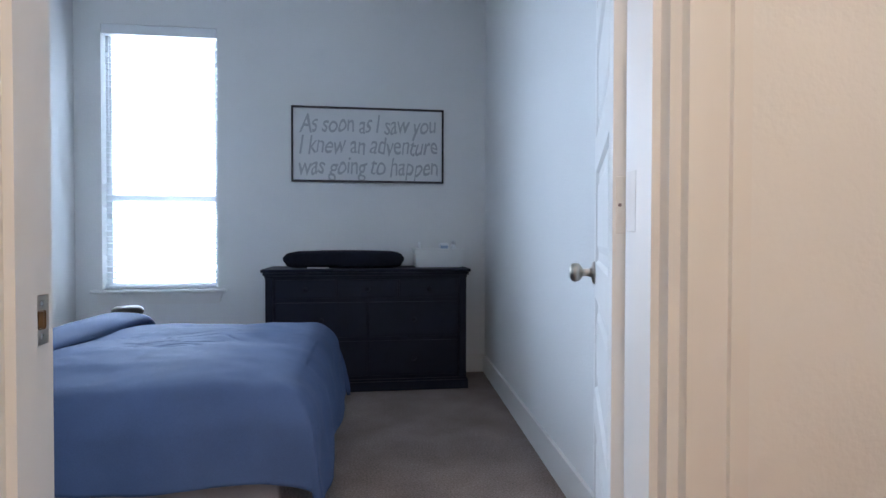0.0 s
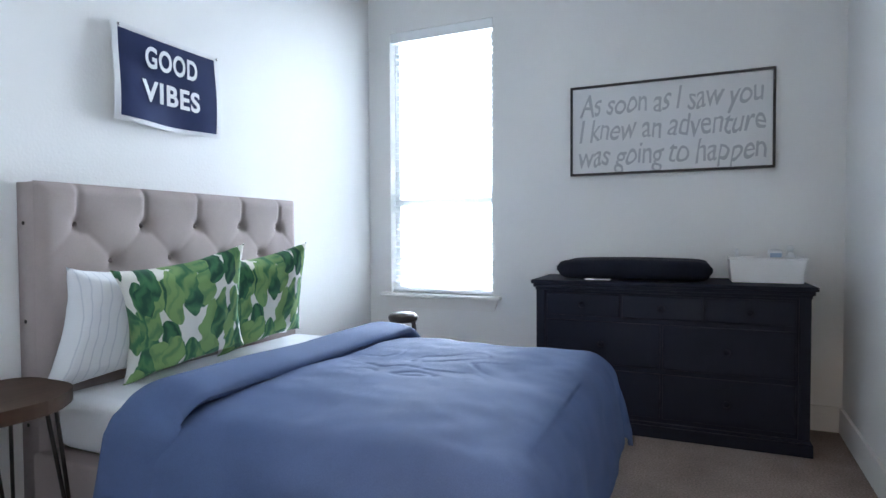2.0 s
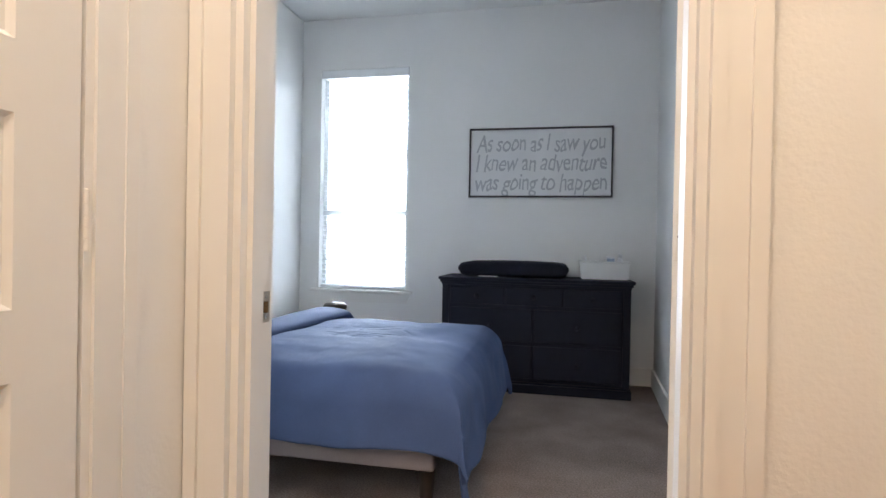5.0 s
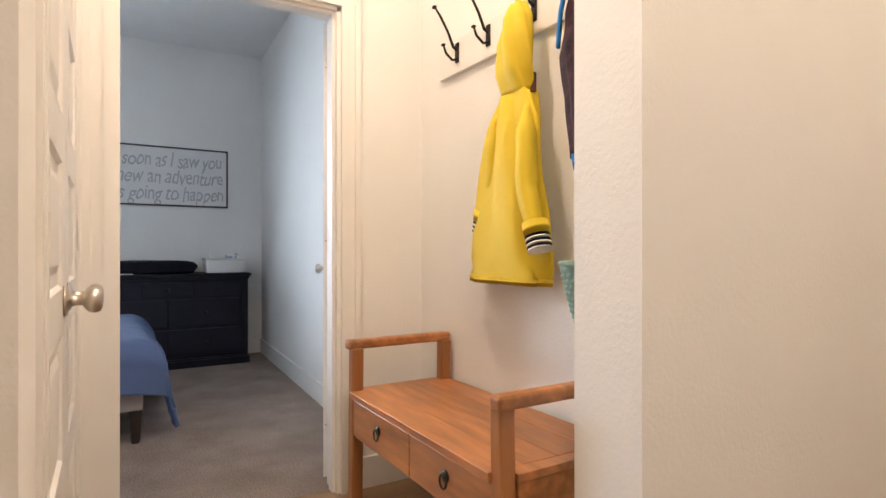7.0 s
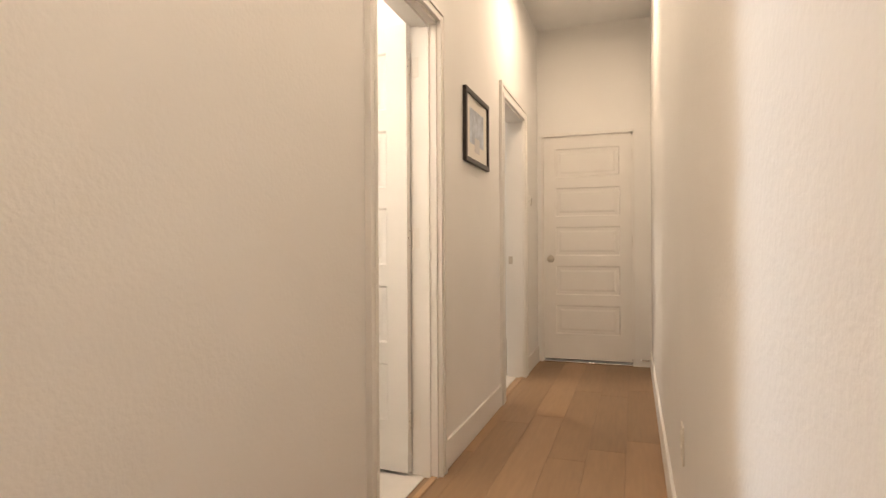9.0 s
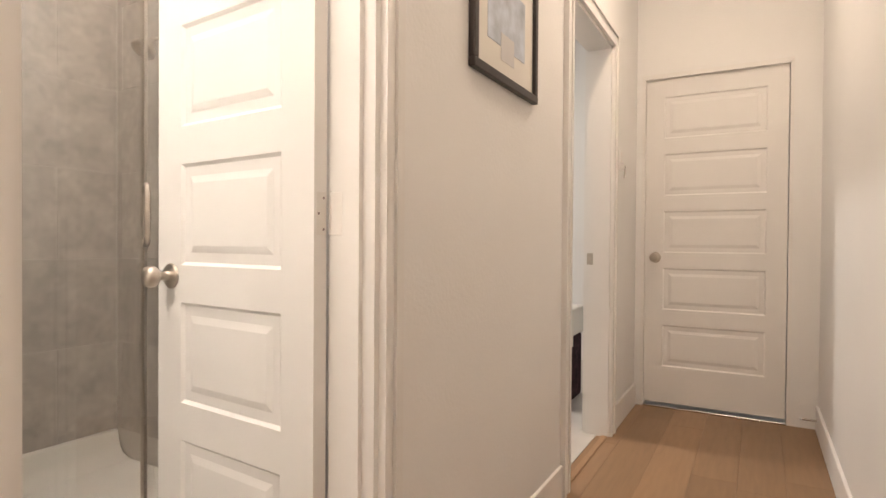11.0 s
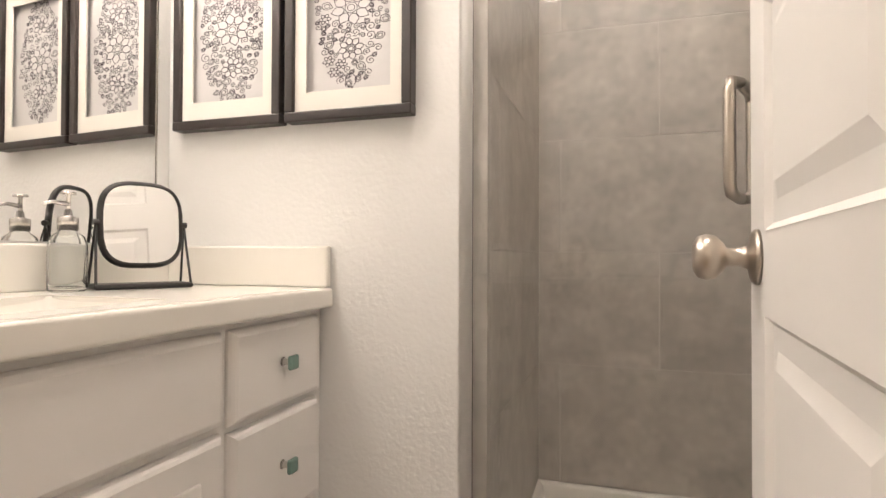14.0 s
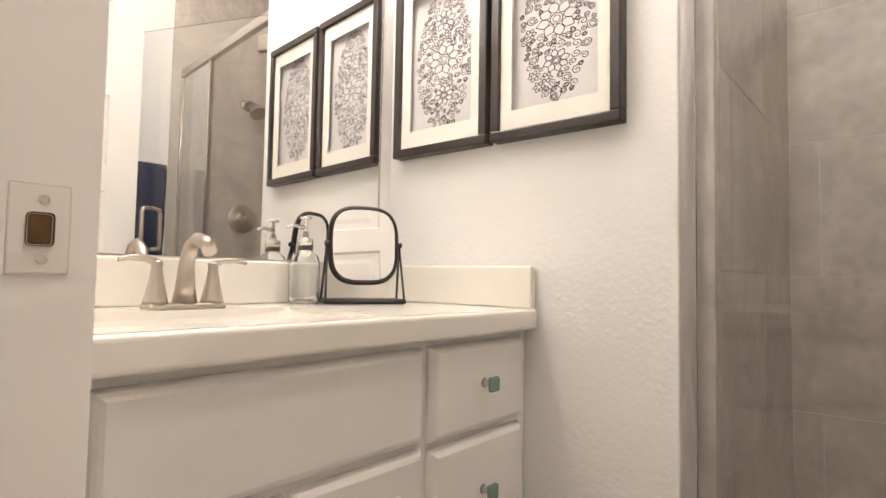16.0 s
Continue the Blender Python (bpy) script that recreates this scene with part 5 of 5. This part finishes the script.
mir = thing("vanity_mirror", (BW, 0.0, TZ + 0.09), "large frameless mirror above the vanity", "mirror")
part("mirror_glass", skewed(boxes((BW + 0.001, VY0 + 0.01, TZ + 0.092, BW + 0.006, BN - 0.045, 1.92))), MIRROR, mir)
part("mirror_edge", boxes((BW + 0.0005, BN - 0.0445, TZ + 0.092, BW + 0.0062, BN - 0.042, 1.92)), STEEL, mir)
for y in (-0.25, 0.30):
    part("clip", skewed(boxes((BW + 0.001, y, 1.915, BW + 0.011, y + 0.02, 1.935), bevel=0.002)), PLASTIC, mir)
vl = thing("vanity_light", (BW + 0.05, 0.02, 2.02), "brushed nickel vanity light with three frosted shades", "wall lamp")
part("bar", skewed(boxes((BW + 0.001, -0.30, 2.09, BW + 0.03, 0.34, 2.16), bevel=0.006)), NICKEL, vl)
for y in (-0.2, 0.02, 0.24):
    part("arm", tube(bmesh.new(), [(BW - 0.01, y, 2.12), (1.86, y, 2.14), (1.90, y, 2.13), (1.90, y, 2.105)], 0.008, 10), NICKEL, vl, "", True)
    sh = part("shade", lathe(bmesh.new(), [(0.022, 2.105), (0.035, 2.09), (0.050, 2.05), (0.060, 1.99), (0.062, 1.965), (0.058, 1.965), (0.046, 2.05), (0.018, 2.10)], 24, pose(1.90, y, 0)), SHADE, vl, "lit frosted glass shade", True)
    sh.visible_shadow = False

soap = thing("soap_dispenser", (1.90, 0.115, TZ), "clear glass soap dispenser with a steel pump", "dispenser")
SX_, SY_ = 1.812, 0.155
part("bottle", lathe(bmesh.new(), [(0.030, 0), (0.032, 0.004), (0.032, 0.085), (0.027, 0.10), (0.015, 0.110), (0.015, 0.118), (0.013, 0.118), (0.013, 0.111), (0.025, 0.098), (0.0295, 0.084), (0.0295, 0.006), (0.001, 0.005)], 28, pose(SX_, SY_, TZ + 0.0005)), GLASS, soap, "", True)
part("collar", lathe(bmesh.new(), [(0.017, 0.112), (0.017, 0.135), (0.008, 0.138), (0.006, 0.150)], 20, pose(SX_, SY_, TZ + 0.0005)), STEEL, soap, "", True)
part("pump", tube(bmesh.new(), [(SX_, SY_, TZ + 0.14), (SX_, SY_, TZ + 0.178), (SX_, SY_, TZ + 0.1785), (SX_, SY_, TZ + 0.183)], [0.004, 0.004, 0.013, 0.012], 14), STEEL, soap, "", True)
part("nozzle", tube(bmesh.new(), [(SX_, SY_, TZ + 0.160), (SX_ - 0.006, SY_ - 0.026, TZ + 0.163), (SX_ - 0.008, SY_ - 0.040, TZ + 0.159)], [0.005, 0.0035, 0.003], 10), STEEL, soap, "", True)

mk = thing("makeup_mirror", (1.90, 0.24, TZ), "black-framed tabletop mirror on a wire stand", "mirror")
mk_m = pose(1.857, 0.278, TZ, 0, 0, 62) @ Matrix.Scale(1.03, 4)
mpl = [(0.072 * abs(math.cos(a)) ** 0.62 * (1 if math.cos(a) > 0 else -1), 0.080 * abs(math.sin(a)) ** 0.62 * (1 if math.sin(a) > 0 else -1)) for a in (2 * math.pi * k / 40 for k in range(40))]
tilt = mk_m @ pose(0, 0, 0.125, -5, 0, 0)
bm = bmesh.new()
bm.faces.new([bm.verts.new(tilt @ Vector((x * 0.97, -0.006, z * 0.97))) for x, z in mpl])
part("mirror_glass", bm, MIRROR, mk)
part("mirror_rim", tube(bmesh.new(), [tilt @ Vector((x, 0, z)) for x, z in mpl + mpl[:2]], 0.0055, 8, flat=1.5), BLACK, mk, "", True)
bm = bmesh.new()
bm.faces.new([bm.verts.new(tilt @ Vector((x, 0.004, z))) for x, z in mpl])
part("mirror_back", bm, MIRROR, mk, "second mirror on the back")
bm = boxes((-0.088, -0.035, 0.001, 0.088, 0.035, 0.011), bevel=0.004)
bmesh.ops.transform(bm, matrix=mk_m, verts=bm.verts[:])
part("tray", bm, BLACK, mk)
for s in (-1, 1):
    part("wire_leg", tube(bmesh.new(), [mk_m @ Vector((s * 0.084, -0.028, 0.01)), mk_m @ Vector((s * 0.079, 0, 0.127)), mk_m @ Vector((s * 0.084, 0.028, 0.01))], 0.0025, 8), BLACK, mk, "", True)
    part("pivot", lathe(bmesh.new(), [(0.006, -0.006), (0.006, 0.006)], 10, mk_m @ pose(s * 0.078, 0, 0.127, 0, 90, 0)), BLACK, mk)


def ribbon(bm, pts, w):
    """A flat line of width w through points (x, z) on the print."""
    last = None
    for i, (x, z) in enumerate(pts):
        a, c = pts[max(i - 1, 0)], pts[min(i + 1, len(pts) - 1)]
        d = Vector((c[0] - a[0], c[1] - a[1])).normalized() if c != a else Vector((1, 0))
        q = [bm.verts.new((x - d.y * w / 2, 0, z + d.x * w / 2)), bm.verts.new((x + d.y * w / 2, 0, z - d.x * w / 2))]
        if last:
            bm.faces.new((last[0], last[1], q[1], q[0]))
        last = q


def petal(cx, cz, a, r0, r1, w, n=10):
    out = []
    for s in (1, -1):
        side = [(r0 + (r1 - r0) * k / n, s * w * math.sin(math.pi * (k / n) ** 0.8)) for k in range(n + 1)]
        out += side if s == 1 else side[::-1]
    return [(cx + x * math.cos(a) - y * math.sin(a), cz + x * math.sin(a) + y * math.cos(a)) for x, y in out]


def flourish(seed):
    """A tall paisley-like column of flowers, leaves and curls."""
    rnd = random.Random(seed)
    bm, w = bmesh.new(), 0.0012
    for cz, r in ((0.0, 0.034), (0.085, 0.024), (-0.078, 0.022)):
        for k in range(8):
            ribbon(bm, petal(0, cz, k * math.pi / 4 + 0.2, r * 0.34, r, r * 0.26), w)
        for q in (0.30, 0.18):
            ribbon(bm, [(r * q * math.cos(a), cz + r * q * math.sin(a)) for a in (2 * math.pi * k / 16 for k in range(17))], w)
    taken = [(0.0, 0.0, 0.036), (0.0, 0.085, 0.026), (0.0, -0.078, 0.024)]
    for k in range(2500):
        z = rnd.uniform(-0.145, 0.145)
        x = rnd.uniform(-1, 1) * 0.060 * math.cos(z / 0.155 * 1.3)
        R = rnd.uniform(0.0045, 0.0110)
        if any((x - a) ** 2 + (z - c) ** 2 < (R + r) ** 2 * 0.62 for a, c, r in taken):
            continue
        taken.append((x, z, R))
        ph, turn = rnd.uniform(0, 6.28), rnd.choice((-1, 1))
        if R > 0.0103:
            for q in range(6):
                ribbon(bm, petal(x, z, ph + q * math.pi / 3, R * 0.3, R, R * 0.28, 6), w)
        elif rnd.random() < 0.6:
            for q in (1.0, 0.55):
                ribbon(bm, petal(x - R * q * math.cos(ph), z - R * q * math.sin(ph), ph, 0, 2 * R * q, R * q * 0.75, 8), w)
        else:
            ribbon(bm, [(x + R * (1 - i / 22) * math.cos(ph + turn * i * 0.5), z + R * (1 - i / 22) * math.sin(ph + turn * i * 0.5)) for i in range(20)], w)
    for z, d in ((0.135, 1), (-0.125, -1)):
        ribbon(bm, petal(0, z, d * math.pi / 2, 0, 0.030, 0.009), w)
    ribbon(bm, [(0.004 * math.sin(k), -0.15 - 0.003 * k) for k in range(4)], w)
    return bm


for k, (x0, x1) in enumerate(((1.795, 2.080), (2.092, 2.383))):
    z0, z1, yf = 1.207, 1.665, BN - 0.001
    e = thing("framed_print", ((x0 + x1) / 2, BN, z0), "dark-framed floral line print with a wide cream mat", "picture", "bathroom prints")
    f = 0.021
    for b in ((x0, yf - 0.034, z0, x1, yf, z0 + f), (x0, yf - 0.034, z1 - f, x1, yf, z1), (x0, yf - 0.0335, z0 + f, x0 + f, yf, z1 - f), (x1 - f, yf - 0.0335, z0 + f, x1, yf, z1 - f)):
        part("frame_bar", boxes(b, bevel=0.003), FRAMEWOOD, e)
    mw, mh = 0.027, 0.042
    for b in ((x0 + f, z0 + f, x1 - f, z0 + f + mh), (x0 + f, z1 - f - mh, x1 - f, z1 - f), (x0 + f, z0 + f + mh, x0 + f + mw, z1 - f - mh), (x1 - f - mw, z0 + f + mh, x1 - f, z1 - f - mh)):
        part("mat_strip", boxes((b[0], yf - 0.024, b[1], b[2], yf - 0.020, b[3])), MATBOARD, e, "cream bevelled mat")
    part("paper", boxes((x0 + f, yf - 0.0065, z0 + f, x1 - f, yf - 0.001, z1 - f)), PAPER, e)
    bm = flourish(k + 4)
    bmesh.ops.transform(bm, matrix=pose((x0 + x1) / 2, yf - 0.0072, (z0 + z1) / 2 + (0.0 if k == 0 else 0.012)) @ Matrix.Diagonal((1.42, 1, 1.12, 1)), verts=bm.verts[:])
    part("floral_drawing", bm, INK, e, "dark line drawing of flowers")

# shower
pan = thing("shower_pan", (2.84, 0.85, 0), "low white shower pan with a raised curb", "shower pan", "", "structure")
part("curb", boxes((2.4975, 0.47, 0, BE, 0.56, 0.115), bevel=0.012, seg=3), PAN, pan, "", True)
part("tray", boxes((SX - 0.006, 0.561, 0, BE, SB, 0.07), bevel=0.004), PAN, pan)
cove = [(0.0, 0.185), (0.012, 0.183), (0.020, 0.174), (0.032, 0.120), (0.055, 0.088), (0.11, 0.0715)]
part("flange", sheet(lambda u, v: (SX - 0.006 + u * (BE - SX), SB - cove[round(v * 5)][0], cove[round(v * 5)][1]), 1, 5), PAN, pan, "", True)
part("flange", sheet(lambda u, v: (SX - 0.004 + cove[round(v * 5)][0], 0.561 + u * (SB - 0.561), cove[round(v * 5)][1]), 1, 5), PAN, pan, "", True)
part("drain", lathe(bmesh.new(), [(0.045, 0.0705), (0.045, 0.074), (0.03, 0.075)], 20, pose(2.85, 0.9, 0)), STEEL, pan)
en = thing("shower_enclosure", (2.80, 0.51, 0.115), "frameless glass shower enclosure with a nickel header", "shower enclosure")
part("header", boxes((2.4975, 0.497, 1.86, BE, 0.523, 1.90), bevel=0.003), NICKEL, en)
part("wall_channel", boxes((BE - 0.016, 0.5, 0.116, BE, 0.52, 1.859), bevel=0.002), NICKEL, en)
part("post", boxes((3.10, 0.5, 0.116, 3.112, 0.52, 1.859), bevel=0.002), NICKEL, en)
part("fixed_glass", boxes((3.1125, 0.506, 0.117, BE - 0.0165, 0.514, 1.859)), GLASS, en).visible_shadow = False
sd = thing("shower_door", (2.485, 0.48, 0.125), "clear glass shower door swung open with a nickel handle", "shower door")
bm = boxes((0.0, -0.004, 0.13, 0.60, 0.004, 1.855))
part("door_glass", bm, GLASS, sd).visible_shadow = False
part("door_edge", boxes((0.6005, -0.005, 0.13, 0.604, 0.005, 1.855)), BLACK, sd, "dark edge seal")
pulls = [(0.505, -0.006, 1.00), (0.505, -0.040, 1.005), (0.505, -0.046, 1.02), (0.505, -0.046, 1.14), (0.505, -0.040, 1.155), (0.505, -0.006, 1.16)]
part("handle", tube(bmesh.new(), pulls, 0.008, 12), NICKEL, sd, "brushed nickel pull", True)
part("handle", tube(bmesh.new(), [(x, -y, z) for x, y, z in pulls], 0.008, 12), NICKEL, sd, "brushed nickel pull", True)
for z in (0.20, 1.75):
    part("pivot_hinge", boxes((-0.008, -0.012, z - 0.03, 0.05, 0.012, z + 0.03), bevel=0.003), NICKEL, sd)
for c in sd.children:
    c.matrix_parent_inverse = Matrix.Identity(4)
sd.matrix_basis = pose(2.497, 0.480, 0, 0, 0, -28.5)
ck = thing("glass_bracket", (2.52, 0.44, 0.36), "small nickel bracket knob at the shower wall", "bracket")
part("stem", tube(bmesh.new(), [(2.497, 0.475, 0.395), (2.525, 0.475, 0.395)], 0.007, 10), NICKEL, ck, "", True)
part("ball", lathe(bmesh.new(), [(0.008, 0), (0.019, 0.006), (0.021, 0.016), (0.016, 0.026), (0.002, 0.029)], 18, pose(2.52, 0.475, 0.395, 0, 90, 0)), NICKEL, ck, "", True)
hd = thing("overhead_shower", (BE, 0.83, 1.74), "brushed nickel shower head on a bent arm", "shower head")
part("arm", tube(bmesh.new(), [(BE + 0.004, 0.83, 1.80), (3.39, 0.83, 1.805), (3.33, 0.83, 1.775)], 0.009, 10), NICKEL, hd, "", True)
part("flange", lathe(bmesh.new(), [(0.03, 0), (0.026, 0.008), (0.01, 0.012)], 18, pose(BE - 0.0005, 0.83, 1.80, 0, -90, 0)), NICKEL, hd, "", True)
part("head", lathe(bmesh.new(), [(0.012, 0), (0.018, 0.02), (0.042, 0.045), (0.045, 0.06), (0.03, 0.064)], 22, pose(3.335, 0.83, 1.778, 0, 215, 0)), NICKEL, hd, "", True)
vv = thing("shower_valve", (BE, 0.83, 1.12), "round nickel shower valve with a lever", "shower valve")
part("plate", lathe(bmesh.new(), [(0.075, 0), (0.073, 0.006), (0.045, 0.012), (0.025, 0.02), (0.022, 0.05), (0.012, 0.055)], 28, pose(BE - 0.0005, 0.83, 1.20, 0, -90, 0)), NICKEL, vv, "", True)
part("lever", tube(bmesh.new(), [(3.40, 0.83, 1.20), (3.395, 0.78, 1.185)], [0.011, 0.008], 10), NICKEL, vv, "", True)
tw = thing("hanging_towel", (BE - 0.02, 0.33, 1.0), "folded navy bath towel hanging on a bar", "towel")
part("cloth", loft(steps([(BE - 0.025, 0.37, 0.80, 0.016, 0.07), (BE - 0.03, 0.37, 1.10, 0.018, 0.07), (BE - 0.03, 0.37, 1.40, 0.017, 0.069), (BE - 0.03, 0.37, 1.418, 0.008, 0.067)]), 32, 0.08, 2.0), TOWEL, tw, "", True)
part("towel_bar", tube(bmesh.new(), [(BE - 0.03, 0.17, 1.40), (BE - 0.03, 0.445, 1.40)], 0.007, 10), NICKEL, tw, "", True)
part("bar_post", tube(bmesh.new(), [(BE + 0.002, 0.18, 1.40), (BE - 0.035, 0.18, 1.40)], 0.009, 10), NICKEL, tw, "", True)
tr = thing("towel_ring", (3.12, YNB, 1.33), "brushed nickel towel ring on the bathroom wall", "towel ring")
part("post", lathe(bmesh.new(), [(0.025, 0), (0.022, 0.008), (0.010, 0.012), (0.010, 0.04), (0.014, 0.045)], 18, pose(3.12, YNB, 1.40, -90, 0, 0)), NICKEL, tr, "", True)
part("ring", tube(bmesh.new(), [(3.12 + 0.075 * math.sin(a), YNB + 0.04, 1.33 + 0.075 * math.cos(a)) for a in (2 * math.pi * k / 28 for k in range(29))], 0.005, 8), NICKEL, tr, "", True)

# made-up housing round the bathroom fill, above the view
bl = thing("ceiling_light", (2.75, 0.05, H - 0.012), "round white recessed light added as bathroom fill", "ceiling light")
part("trim_ring", lathe(bmesh.new(), [(0.075, 0.010), (0.098, 0.011), (0.100, 0.004), (0.09, 0), (0.075, 0.002)], 28, pose(2.75, 0.05, H - 0.012)), PLASTIC, bl, "", True)
part("lens", lathe(bmesh.new(), [(0.074, 0.004), (0.074, 0.009)], 28, pose(2.75, 0.05, H - 0.012)), LENS, bl, "glowing lens of an added light")

# ---- pieces: floor planks and shower tiles ----
hall = bpy.data.objects["floor_hall_base"]
rnd = random.Random(5)
PW = 0.181


def plank(x0, x1, y0, y1):
    bm = boxes((x0 + 0.0003, y0 + 0.0003, -0.0118, x1 - 0.0003, y1 - 0.0003, 0.0))
    bmesh.ops.bevel(bm, geom=[e for e in bm.edges if all(v.co.z > -0.001 for v in e.verts)], offset=0.0008, segments=1, affect="EDGES")
    part("plank", bm, OAK, hall)


y, row = YS, 0
while y < YH + 0.05:
    y1 = min(y + PW, YH + 0.06)
    lim0, lim1 = (-1.5, 5.69) if y < YN - 0.02 else (-1.5, 1.47)
    x = lim0 - rnd.uniform(0, 1.2)
    while x < lim1:
        x1 = x + rnd.choice((1.1, 1.35, 1.6, 1.9))
        a, c = max(x, lim0), min(x1, lim1)
        if c - a > 0.02:
            plank(a, c, y, y1)
        x = x1
    y, row = y1, row + 1


def tile_field(host, axis, a0, a1, at, out, zs, joints):
    """Tiles of one wall: along x or y from a0 to a1, faces at `at`, 8 mm thick behind it, rows between zs."""
    for r, (z0, z1) in enumerate(zip(zs, zs[1:])):
        cuts = [a0] + [j for j in joints(r) if a0 + 0.02 < j < a1 - 0.02] + [a1]
        for p, q in zip(cuts, cuts[1:]):
            g = 0.0010
            b = (p + g, at, z0 + g, q - g, at + out * 0.010, z1 - g) if axis == "x" else (at, p + g, z0 + g, at + out * 0.010, q - g, z1 - g)
            part("tile", boxes(b, bevel=0.0012, seg=1), TILE, bpy.data.objects[host])


ZS = [0.185, 0.570, 0.934, 1.302, 1.662, 2.022, 2.382, 2.742, H - 0.002]
tile_field("wall_shower_back", "x", SX, BE, SB, 1, ZS, lambda r: [2.60 + 0.61 * k + (0.305 if r % 2 else 0) for k in range(-1, 3)])
tile_field("wall_shower_west", "y", BN + 0.055, SB - 0.001, SX, -1, ZS, lambda r: [0.60 + 0.61 * k + (0.305 if r % 2 else 0) for k in range(-1, 3)])
tile_field("wall_shower_east", "y", BN + 0.002, SB - 0.001, BE, 1, ZS, lambda r: [0.60 + 0.61 * k + (0.305 if r % 2 else 0) for k in range(-1, 3)])
